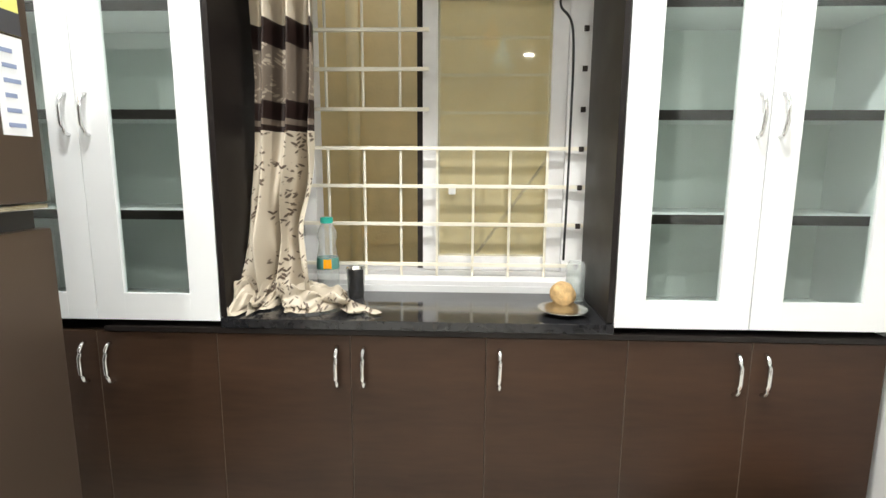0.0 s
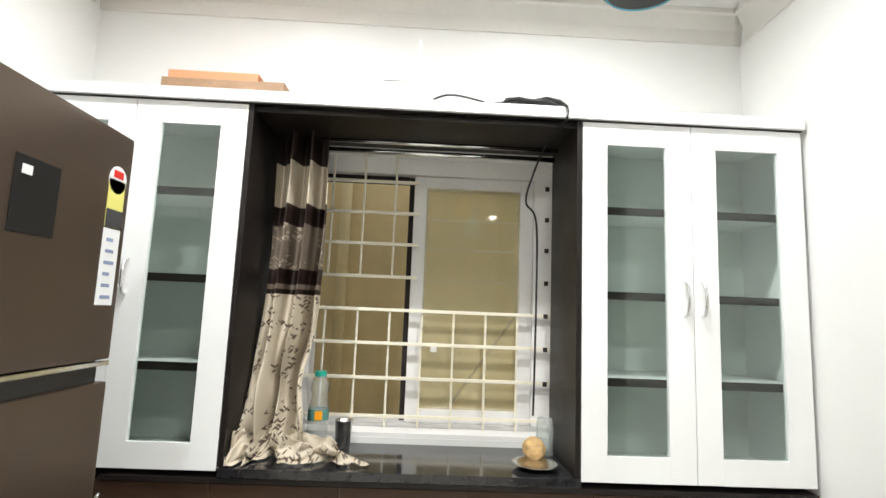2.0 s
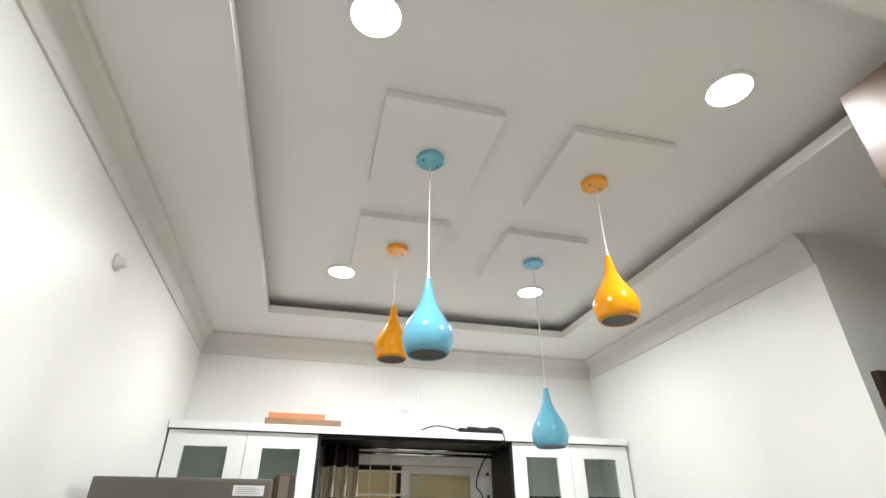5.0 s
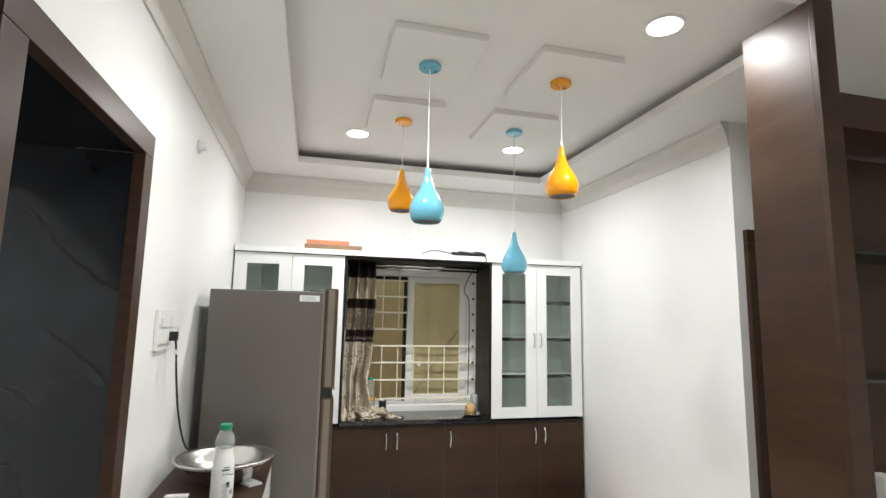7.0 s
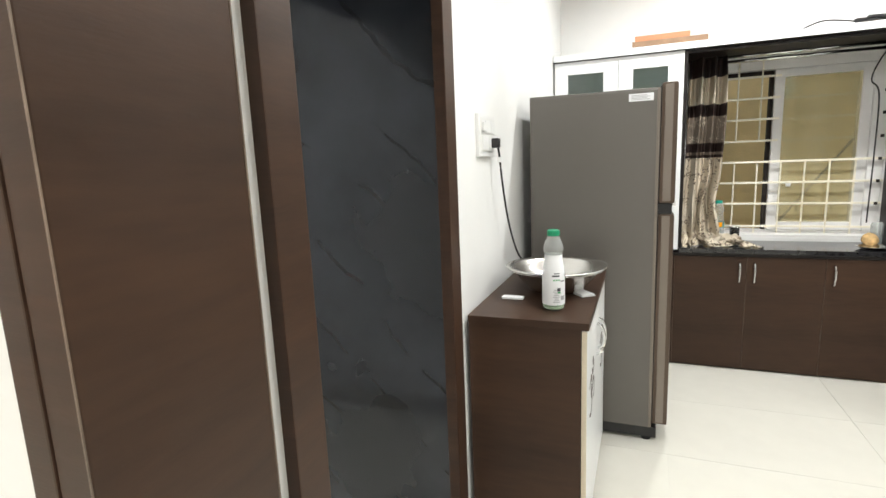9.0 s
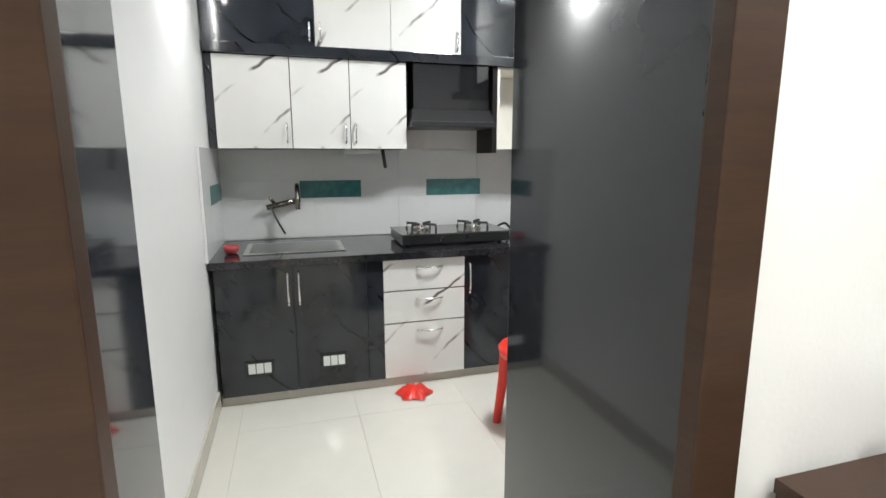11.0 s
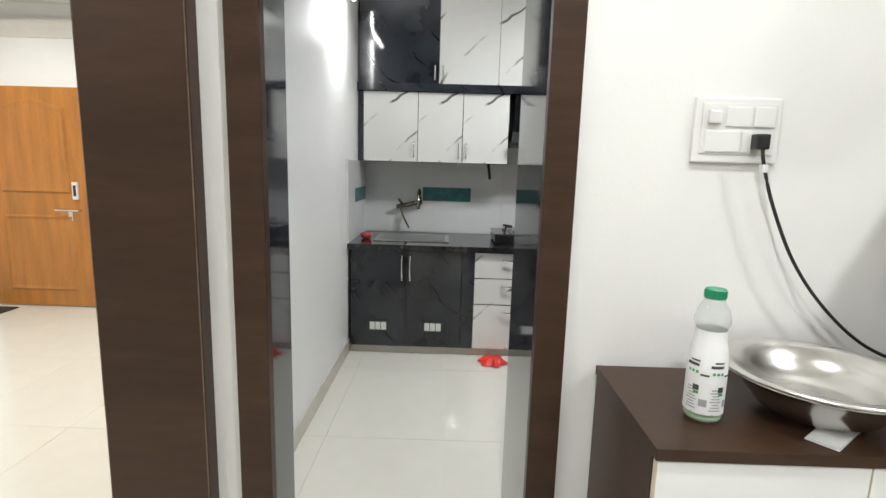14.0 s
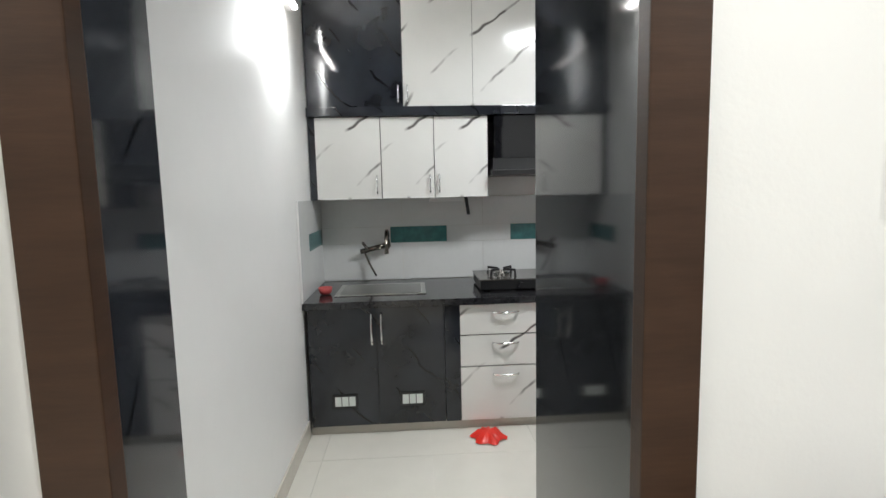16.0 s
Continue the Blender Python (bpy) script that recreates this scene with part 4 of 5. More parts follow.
for a, b, hy in ((SY0 + 0.003, 0.138, 0.105), (0.142, SY1 - 0.003, 0.175)):
    d = part("door", bm_box(SX1 - 0.020, SX1 - 0.002, a, b, 0.06, 0.868, 0.0015), WHITE, sc, "white door with a cut-out emblem")
    part("edge_band", bm_box(SX1 - 0.0195, SX1 - 0.0025, a - 0.0012, a - 0.0002, 0.061, 0.867), CREAMEDGE, d)
    bow_handle("handle", (SX1 - 0.002, hy, 0.71), 0.13, (0, 0, 1), (1, 0, 0), d, r=0.006)
    cy = -0.092 if a < 0 else 0.40
    s = 0.105

    def stroke(pts, r):
        p3 = [(SX1 - 0.0015, cy + s * px, 0.575 + s * pz) for px, pz in pts]
        bm = bm_tube(curve_pts(p3, 26), [s * r * (0.55 + 0.45 * math.sin(math.pi * min(1, 0.15 + i / 30))) for i in range(27)], 8)
        for v in bm.verts:
            v.co.x = SX1 - 0.0015 + 0.05 * (v.co.x - SX1 + 0.0015)
        return bm

    for nm, pts, r in (("emblem_stroke", [(-0.85, 0.42), (-0.35, 0.62), (0.02, 0.36), (-0.30, 0.03), (0.08, -0.30), (-0.25, -0.75), (-0.80, -0.60)], 0.115),
                       ("emblem_stroke", [(-0.10, -0.02), (0.28, 0.02), (0.55, 0.22), (0.88, 0.05), (0.85, -0.40), (0.50, -0.50)], 0.095),
                       ("emblem_stroke", [(0.06, 0.80), (0.20, 0.60), (0.45, 0.54), (0.70, 0.62), (0.86, 0.78)], 0.085)):
        part(nm, stroke(pts, r), WOOD, d, "dark cut-out stroke", smooth=True)
    bm = bm_box(SX1 - 0.002, SX1 - 0.0008, -0.013, 0.013, -0.013, 0.013)
    bmesh.ops.rotate(bm, verts=bm.verts, cent=(0, 0, 0), matrix=Matrix.Rotation(radians(45), 3, "X"))
    bmesh.ops.translate(bm, verts=bm.verts, vec=(0, cy + s * 0.45, 0.575 + s * 0.95))
    part("emblem_dot", bm, WOOD, d, "dark cut-out dot")
for fx in (SX0 + 0.05, SX1 - 0.07):
    for fy in (SY0 + 0.045, SY1 - 0.05):
        part("foot", bm_lathe([(0.022, 0), (0.022, 0.012), (0.014, 0.018), (0.014, 0.055)], 14, (fx, fy, 0)), STEEL, sc)

tb = bottle("plastic_bottle", (-1.212, -0.135, 0.898), 0.292, 0.040, GREEN, PAPER, "plastic bottle with green cap and white label", (0.075, 0.70))
part("liquid", bm_lathe([(0.030, 0.003), (0.036, 0.006), (0.0385, 0.013)], 24), PALEGREEN, tb, "pale green foot", smooth=True)
print_bar(tb, 0.0414, 0, math.pi, 0.0215, 0.0245, LABELG)
for ang in (-1.15, 0.10):
    for k in range(8):
        print_bar(tb, 0.0413, ang, 0.30 - 0.06 * (k % 3), 0.032 + 0.0065 * k, 0.0345 + 0.0065 * k, GREYINK)
    print_bar(tb, 0.0413, ang + 0.62, 0.20, 0.040, 0.056, GREYINK)
    print_bar(tb, 0.0413, ang + 0.60, 0.22, 0.108, 0.112, INK)
    for k in range(3):
        print_bar(tb, 0.0413, ang - 0.22 + 0.22 * k, 0.07, 0.112, 0.118, LABELG)
    print_bar(tb, 0.0408, ang - 0.05, 0.34, 0.127, 0.133, INK)
    print_bar(tb, 0.0400, ang + 0.05, 0.26, 0.137, 0.1405, INK)
    print_bar(tb, 0.0414, ang + 0.22, 0.16, 0.074, 0.086, INK)
    print_bar(tb, 0.0414, ang + 0.24, 0.14, 0.066, 0.072, LABELG)
bw = thing("steel_basin", "two nested shiny steel basins on the side cabinet", "basin", at=(-1.245, 0.135, 0.898))
part("inner_bowl", bm_lathe([(0.0, 0.030), (0.085, 0.030), (0.118, 0.040), (0.150, 0.068), (0.172, 0.098), (0.198, 0.105), (0.205, 0.104), (0.206, 0.108), (0.198, 0.110), (0.168, 0.103), (0.146, 0.072), (0.116, 0.045), (0.085, 0.035), (0, 0.035)], 64), STEEL, bw, smooth=True)
part("outer_bowl", bm_lathe([(0.065, 0.0), (0.090, 0.002), (0.122, 0.022), (0.152, 0.058), (0.172, 0.088), (0.196, 0.096), (0.199, 0.099), (0.170, 0.094), (0.146, 0.060), (0.116, 0.028), (0.085, 0.008), (0, 0.006)], 64), STEEL, bw, smooth=True)
tagged(part("paper_packet", bm_box(-1.43, -1.345, -0.055, -0.02, 0.8985, 0.908, 0.003), PAPER), "small white folded packet beside the basin", "packet")
bm = bm_box(-0.030, 0.030, -0.075, 0.075, 0.0, 0.0035, 0.001)
bm_box(-0.027, 0.029, -0.070, 0.072, 0.0040, 0.0075, 0.001, bm=bm)
bmesh.ops.rotate(bm, verts=bm.verts, cent=(0, 0, 0), matrix=Matrix.Rotation(radians(38), 3, "Z"))
bmesh.ops.translate(bm, verts=bm.verts, vec=(-1.150, 0.112, 0.8985))
tagged(part("paper_packet", bm, PAPER), "folded white papers lying beside the basin", "packet")

# ---- switch board, plug and cord ----
sw = thing("switch_board", "white switch board with socket on the wall", "switch", at=(XL, 0.025, 1.545))
part("plate", bm_box(0, 0.014, -0.112, 0.108, -0.085, 0.078, 0.004), WPLASTIC, sw)
part("frame", bm_box(0.012, 0.017, -0.095, 0.095, -0.064, 0.064, 0.003), mat("switch_frame", (0.72, 0.72, 0.70), 0.35), sw)
for a, b, c, d in ((-0.035, 0.030, 0.006, 0.055), (0.035, 0.09, 0.006, 0.055), (-0.085, 0.005, -0.058, -0.006), (0.010, 0.035, -0.058, -0.006)):
    part("rocker", bm_box(0.016, 0.021, a, b, c, d, 0.002), WPLASTIC, sw)
part("dimmer_knob", bm_box(0.016, 0.028, -0.082, -0.048, 0.012, 0.048, 0.008), WPLASTIC, sw)
pl = thing("power_plug", "black plug and cord hanging from the socket", "plug", at=(XL + 0.017, 0.074, 1.512))
part("body", bm_box(0, 0.034, -0.017, 0.017, -0.018, 0.021, 0.007), BLACK, pl)
part("cord", bm_tube(curve_pts([(0.026, 0.002, -0.012), (0.030, 0.010, -0.06), (0.03, 0.045, -0.16), (0.03, 0.115, -0.30), (0.03, 0.21, -0.42), (0.03, 0.33, -0.52), (0.03, 0.47, -0.58)], 40), 0.0045, 8), RUBBER, pl, smooth=True)
part("strain_tag", bm_box(0.022, 0.038, 0.002, 0.016, -0.075, -0.055, 0.002), WPLASTIC, pl)
tagged(part("round_wall_fitting", bm_lathe([(0.034, 0), (0.034, 0.006), (0.022, 0.012), (0.020, 0.030), (0.014, 0.036), (0, 0.037)], 24), WPLASTIC, smooth=True), "small white round fitting high on the wall", "wall fitting").matrix_world = pose(XL, 0.388, 2.447, 0, 90, 0)

# ---- pendants and ceiling spots ----


def pendant(x, y, z_bottom, material, label, height=0.265, r=0.083):
    t = thing("pendant_lamp", label, "pendant lamp", "pendants over the dining place", at=(x, y, ZC - 0.035))
    zb = z_bottom - (ZC - 0.035)
    prof = [(0.062, 0.0), (0.075, 0.015), (0.083, 0.045), (0.082, 0.068), (0.072, 0.098), (0.055, 0.128), (0.038, 0.158), (0.025, 0.190), (0.017, 0.225), (0.0125, 0.252), (0.010, 0.265)]
    inner = [(0.060, 0.002), (0.079, 0.045), (0.068, 0.095), (0.03, 0.155), (0, 0.157)]
    part("shade", bm_lathe([(a * r / 0.083, zb + b * height / 0.265) for a, b in [(0.060, 0.006)] + prof], 48, cap=False), material, t, smooth=True)
    part("shade_inner", bm_lathe([(0.0610, zb + 0.003), (0.0, zb + 0.0035)], 48, cap=False), SHADE_IN, t, "dark grey inner opening")
    part("cord", bm_tube([(0, 0, -0.02), (0, 0, zb + height - 0.002)], 0.0028, 8), WPLASTIC, t, "white cord")
    part("cord_clip", bm_tube([(0, 0, zb + height - 0.002), (0, 0, zb + height + 0.03)], 0.0055, 8), WPLASTIC, t)
    part("canopy", bm_lathe([(0.052, -0.001), (0.054, -0.004), (0.054, -0.020), (0.050, -0.024), (0, -0.024)], 36), material, t, smooth=False)
    for k in (-1, 1):
        part("screw", bm_lathe([(0.004, -0.0285), (0.004, -0.0242)], 10, (0.03 * k, 0.012 * k, 0)), BLACK, t)
    return t


pendant(-0.412, 0.0, 2.058, BLUE, "turquoise teardrop pendant lamp hanging from the ceiling")
pendant(0.288, -0.015, 2.233, ORANGE, "orange teardrop pendant lamp hanging from the ceiling")
pendant(-0.416, 0.742, 2.262, ORANGE, "orange teardrop pendant lamp hanging from the ceiling")
pendant(0.323, 0.713, 1.905, BLUE, "turquoise teardrop pendant lamp on a long cord")


def downlight(x, y, z, group):
    d = thing("downlight", "round recessed white downlight, switched on", "downlight", group, at=(x, y, z))
    part("rim", bm_lathe([(0.072, -0.008), (0.084, -0.008), (0.086, 0.0), (0.072, 0.0), (0.072, -0.008)], 32, cap=False), WPLASTIC, d)
    part("lens", bm_lathe([(0.0, -0.004), (0.072, -0.004), (0.072, -0.002), (0, -0.002)], 32), LED, d, "glowing lens")
    return d


for sx, sy in ROOM_SPOTS:
    downlight(sx, sy, ZC, "tray downlights")

# ---- stool and pile in the corner ----
ws = thing("wooden_stool", "low varnished wooden stool by the wall", "stool", at=(1.205, 1.33, 0))
part("seat", bm_box(-0.155, 0.155, -0.185, 0.185, 0.185, 0.21, 0.004), STOOLWOOD, ws)
for sx in (-1, 1):
    for sy in (-1, 1):
        part("leg", bm_box(sx * 0.128 - 0.02, sx * 0.128 + 0.02, sy * 0.15 - 0.02, sy * 0.15 + 0.02, 0, 0.184, 0.004), STOOLWOOD, ws)
    part("rail", bm_box(sx * 0.128 - 0.01, sx * 0.128 + 0.01, -0.13, 0.13, 0.125, 0.184), STOOLWOOD, ws)
for sy in (-1, 1):
    part("rail", bm_box(-0.108, 0.108, sy * 0.15 - 0.01, sy * 0.15 + 0.01, 0.125, 0.184), STOOLWOOD, ws)
part("hand_hole", bm_box(-0.045, 0.045, -0.02, 0.02, 0.2102, 0.2114, 0.0004), DARKIN, ws)


def heap(name, centre, size, material, label, seed, category):
    bm = bmesh.new()
    bmesh.ops.create_icosphere(bm, subdivisions=5, radius=1.0)
    for v in bm.verts:
        d = v.co.normalized()
        k = 1 + 0.32 * noise.noise(d * 2.2 + Vector((seed, 0, 0))) + 0.20 * abs(noise.noise(d * 6 + Vector((0, seed, 0)))) + 0.06 * noise.noise(d * 15)
        v.co = Vector((d.x * size[0] * k, d.y * size[1] * k, max(0.0, d.z * size[2] * k + size[2] * 0.25)))
        v.co += Vector(centre)
    return tagged(part(name, bm, material, smooth=True), label, category)


heap("cloth_heap", (0.965, 1.55, 0.001), (0.21, 0.14, 0.135), CLOTH, "crumpled patterned cloth heaped on the floor", 3, "cloth")
heap("blue_cloth", (0.93, 1.37, 0.001), (0.07, 0.055, 0.06), BLUECLOTH, "blue crumpled cloth on the floor", 8, "cloth")
bm = bm_box(0.57, 0.79, 1.36, 1.56, 0.001, 0.004)
fold = bm_box(0.0, 0.15, 0.0, 0.20, 0.0, 0.003)
bmesh.ops.rotate(fold, verts=fold.verts, cent=(0, 0, 0), matrix=Matrix.Rotation(radians(-48), 3, "Y"))
bmesh.ops.translate(fold, verts=fold.verts, vec=(0.792, 1.36, 0.002))
tmp = bpy.data.meshes.new("fold")
fold.to_mesh(tmp)
fold.free()
bm.from_mesh(tmp)
bpy.data.meshes.remove(tmp)
bmesh.ops.rotate(bm, verts=bm.verts, cent=(0.7, 1.46, 0), matrix=Matrix.Rotation(radians(-12), 3, "Z"))
tagged(part("paper_sheet", bm, PAPER), "folded white paper sheet on the floor", "paper")

# ---- kitchen ----
KF, KB = -3.86, -4.60
KYL = -1.458


def k_handle(parent, centre, length, axis, out):
    return bow_handle("handle", centre, length, axis, out, parent, CHROME, r=0.006, bulge=0.028)


def front_unit(name, label, y0, y1, z0, z1, material, x, depth, group, doors=1, handle=None, drawers=None, vents=False):
    """A kitchen unit whose fronts face the room (plus x)."""
    c = thing(name, label, "cabinet", group, at=(x, (y0 + y1) / 2, z0))
    w, h = (y1 - y0) / 2, z1 - z0
    part("body", bm_box(-depth, -0.022, -w, w, 0, h), DARKIN, c)
    if drawers:
        zz = [z - z0 for z in drawers]
        for a, b in zip(zz, zz[1:]):
            d = part("drawer", bm_box(-0.019, 0.0, -w + 0.002, w - 0.002, a + 0.002, b - 0.006, 0.002), material, c)
            k_handle(d, (0, 0.03, b - 0.055), 0.16, (0, 1, 0), (1, 0, 0))
        return c
    step = 2 * w / doors
    for k in range(doors):
        a = -w + k * step
        d = part("door", bm_box(-0.019, 0.0, a + 0.0015, a + step - 0.0015, 0.001, h - 0.001, 0.0015), material, c)
        side, hz, hl = handle[k]
        hy = a + step - 0.03 if side > 0 else a + 0.03
        k_handle(d, (0, hy, hz - z0), hl, (0, 0, 1), (1, 0, 0))
        if vents:
            v = part("vent", bm_box(0.0005, 0.006, a + step / 2 - 0.078, a + step / 2 + 0.078, 0.115, 0.205, 0.002), BLACK, d, "black vent with clear slots")
            for j in (-1, 0, 1):
                part("slot", bm_box(0.0055, 0.008, a + step / 2 + j * 0.043 - 0.019, a + step / 2 + j * 0.043 + 0.019, 0.13, 0.19), BACKING, v)
    return c


part_kw = "kitchen base units"
front_unit("sink_unit", "dark marble laminate sink cabinet with vents", -1.436, -0.606, 0.06, 0.80, NAVY, KF, 0.6, part_kw, 2, [(1, 0.67, 0.2), (-1, 0.67, 0.2)], vents=True)
tagged(part("narrow_filler", bm_box(KF - 0.5, KF, -0.604, -0.513, 0.06, 0.80), NAVY), "dark marble laminate filler panel", "panel")
front_unit("drawer_unit", "white marble laminate drawer cabinet", -0.511, 0.0, 0.06, 0.80, PALE, KF + 0.004, 0.6, part_kw, drawers=[0.06, 0.41, 0.61, 0.805])
front_unit("corner_unit", "dark marble laminate corner cabinet", 0.002, 0.455, 0.06, 0.80, NAVY, KF, 0.6, part_kw, 1, [(-1, 0.66, 0.2)])
tagged(part("plinth", bm_box(KF - 0.06, KF - 0.025, KYL + 0.012, 0.47, 0.0, 0.06), SKIRT), "grey tile plinth under the kitchen units", "plinth", kind="structure")
tagged(part("plinth_side", bm_box(KF - 0.03, -2.3, 0.49, 0.52, 0.0, 0.06), SKIRT), "grey tile plinth under the side units", "plinth", kind="structure")


def side_unit(label, x0, x1, material, drawers):
    c = thing("drawer_unit", label, "cabinet", part_kw, at=((x0 + x1) / 2, 0.46, 0.06))
    w = (x1 - x0) / 2
    part("body", bm_box(-w, w, 0.022, 0.58, 0, 0.74), DARKIN, c)
    for a, b in zip(drawers, drawers[1:]):
        d = part("drawer", bm_box(-w + 0.002, w - 0.002, 0.0, 0.019, a + 0.002, b - 0.005, 0.002), material, c)
        k_handle(d, (0, 0.0, b - 0.07), 0.15, (1, 0, 0), (0, -1, 0))


side_unit("dark marble laminate cabinet beside the corner", -3.855, -3.57, NAVY, [0.0, 0.74])
side_unit("white marble laminate drawer cabinet by the window", -3.568, -3.09, PALE, [0.0, 0.36, 0.74])
side_unit("dark marble laminate cabinet by the tall unit", -3.088, -2.65, NAVY, [0.0, 0.74])
side_unit("dark marble laminate cabinet by the tall unit", -2.648, -2.25, NAVY, [0.0, 0.74])
kc = thing("kitchen_counter", "polished black granite kitchen counter", "countertop", at=(0, 0, 0.806))
part("slab", bm_box(KB + 0.012, KF + 0.03, KYL + 0.002, 1.048, 0.0, 0.042, 0.003), GRANITE, kc)
part("side_slab", bm_box(KF + 0.03, -2.25, 0.43, 1.048, 0.0, 0.042, 0.003), GRANITE, kc)
sk = thing("steel_sink", "brushed steel sink set in the granite", "sink", at=(-4.20, -1.0, 0.848))
part("rim", bm_box(-0.20, 0.20, -0.29, 0.29, 0.0006, 0.006, 0.002), STEEL, sk)
# Flat plate; its darker steel paints in the shade of a sunken bowl.
part("basin", bm_box(-0.17, 0.17, -0.26, 0.26, 0.0062, 0.0075), mat("sink_shadow_steel", (0.35, 0.35, 0.34), 0.3, 1.0), sk)
tp = thing("wall_tap", "wall-mounted metal tap over the sink", "tap", at=(KB + 0.012, -1.06, 1.09))
part("bridge", bm_tube([(0.04, -0.11, -0.02), (0.04, 0.11, 0.03)], 0.019, 12), BRONZE, tp, smooth=True)
part("spout", bm_tube(curve_pts([(0.04, 0.09, 0), (0.07, 0.09, 0.10), (0.15, 0.09, 0.13), (0.22, 0.09, 0.05), (0.23, 0.09, -0.02)], 24), 0.015, 10), BRONZE, tp, smooth=True)
for k in (-1, 1):
    part("handle", bm_tube([(0.0, 0.06 * k, 0.0), (0.07, 0.06 * k, 0.01), (0.11, 0.085 * k, 0.05)], 0.011, 10), BRONZE, tp, smooth=True)
part("hose", bm_tube(curve_pts([(0.05, -0.09, 0), (0.06, -0.05, -0.10), (0.06, -0.02, -0.16), (0.05, 0.0, -0.2)], 16), 0.007, 8), BRONZE, tp, smooth=True)
tagged(part("red_bowl", bm_lathe([(0.025, 0), (0.038, 0.01), (0.046, 0.045), (0.043, 0.045), (0.034, 0.012), (0, 0.008)], 24, (-4.1, -1.36, 0.849)), mat("dull_red_plastic", (0.42, 0.06, 0.06), 0.4, var=0.1), smooth=True), "small red plastic bowl beside the sink", "bowl")

st = thing("gas_stove", "black two-burner gas stove on the counter", "gas stove", at=(-4.2, 0.0, 0.848))
part("body", bm_box(-0.19, 0.20, -0.36, 0.36, 0.012, 0.072, 0.006), BLACK, st)
part("top", bm_box(-0.195, 0.205, -0.365, 0.365, 0.072, 0.080, 0.002), mat("stove_glass", (0.06, 0.055, 0.05), 0.12), st)
for fx in (-0.15, 0.15):
    for fy in (-0.31, 0.31):
        part("foot", bm_lathe([(0.015, 0), (0.013, 0.013)], 10, (fx, fy, 0)), RUBBER, st)
for by in (-0.19, 0.17):
    b = part("burner", bm_lathe([(0.055, 0.080), (0.055, 0.092), (0.035, 0.098), (0.032, 0.110), (0, 0.112)], 24, (0, by, 0)), STEEL, st)
    g = bmesh.new()
    for k in range(4):
        a = k * math.pi / 2 + 0.78
        ca, sa = math.cos(a), math.sin(a)
        bm_tube([(0.03 * ca, by + 0.03 * sa, 0.118), (0.11 * ca, by + 0.11 * sa, 0.120), (0.115 * ca, by + 0.115 * sa, 0.081)], 0.009, 6, bm=g)
    part("pan_support", g, BLACK, st)
for ky in (-0.10, 0.08):
    part("knob", bm_tube([(0.20, ky, 0.042), (0.225, ky, 0.042)], 0.018, 14), BLACK, st)
tagged(part("gas_hose", bm_tube(curve_pts([(-4.3, 0.37, 0.90), (-4.33, 0.46, 0.93), (-4.38, 0.52, 0.90), (-4.40, 0.56, 0.865)], 16), 0.009, 8), RUBBER, smooth=True), "black gas hose behind the stove", "hose")

# upper units
UX = -4.27
front_unit("wall_unit", "white marble laminate wall cabinet", -1.412, -0.982, 1.455, 1.995, PALE, UX, 0.31, "kitchen wall units", 1, [(1, 1.55, 0.12)])
front_unit("wall_unit", "white marble laminate wall cabinet", -0.980, -0.626, 1.455, 1.995, PALE, UX, 0.31, "kitchen wall units", 1, [(1, 1.55, 0.12)])
front_unit("wall_unit", "white marble laminate wall cabinet", -0.624, -0.262, 1.455, 1.995, PALE, UX, 0.31, "kitchen wall units", 1, [(-1, 1.55, 0.12)])
tagged(part("filler_strip", bm_box(UX - 0.31, UX - 0.01, KYL + 0.002, -1.414, 1.455, 1.995), NAVY), "dark laminate strip beside the wall cabinet", "panel")
tagged(part("light_ledge", bm_box(KB + 0.002, UX + 0.03, KYL + 0.002, 0.70, 1.998, 2.058, 0.003), NAVY), "dark laminate ledge under the loft cabinets", "ledge")
tagged(part("light_ledge", bm_box(UX + 0.03, -2.3, 0.66, 1.048, 1.998, 2.058, 0.003), NAVY), "dark laminate ledge under the loft cabinets", "ledge")
front_unit("loft_unit", "glossy dark marble laminate loft cabinet", KYL + 0.004, -0.824, 2.06, 2.90, NAVY, UX, 0.31, "kitchen loft units", 1, [(1, 2.14, 0.12)])
front_unit("loft_unit", "white marble laminate loft cabinet", -0.822, 0.108, 2.06, 2.90, PALE, UX, 0.31, "kitchen loft units", 2, [(-1, 2.14, 0.12), (1, 2.14, 0.12)])
front_unit("loft_unit", "glossy dark marble laminate loft cabinet", 0.11, 0.66, 2.06, 2.90, NAVY, UX, 0.31, "kitchen loft units", 1, [(1, 2.14, 0.12)])
for x0, x1, m_ in ((-4.24, -3.90, NAVY), (-3.898, -3.45, PALE), (-3.448, -3.0, PALE), (-2.998, -2.5, NAVY)):
    c = thing("loft_unit", "marble laminate loft cabinet over the window", "cabinet", "kitchen loft units", at=((x0 + x1) / 2, 0.68, 2.06))
    w = (x1 - x0) / 2
    part("body", bm_box(-w, w, 0.022, 0.36, 0, 0.84), DARKIN, c)
    d = part("door", bm_box(-w + 0.0015, w - 0.0015, 0, 0.019, 0.001, 0.839, 0.0015), m_, c)
    k_handle(d, (w - 0.035 if m_ is NAVY else -w + 0.035, 0, 0.09), 0.12, (0, 0, 1), (0, -1, 0))
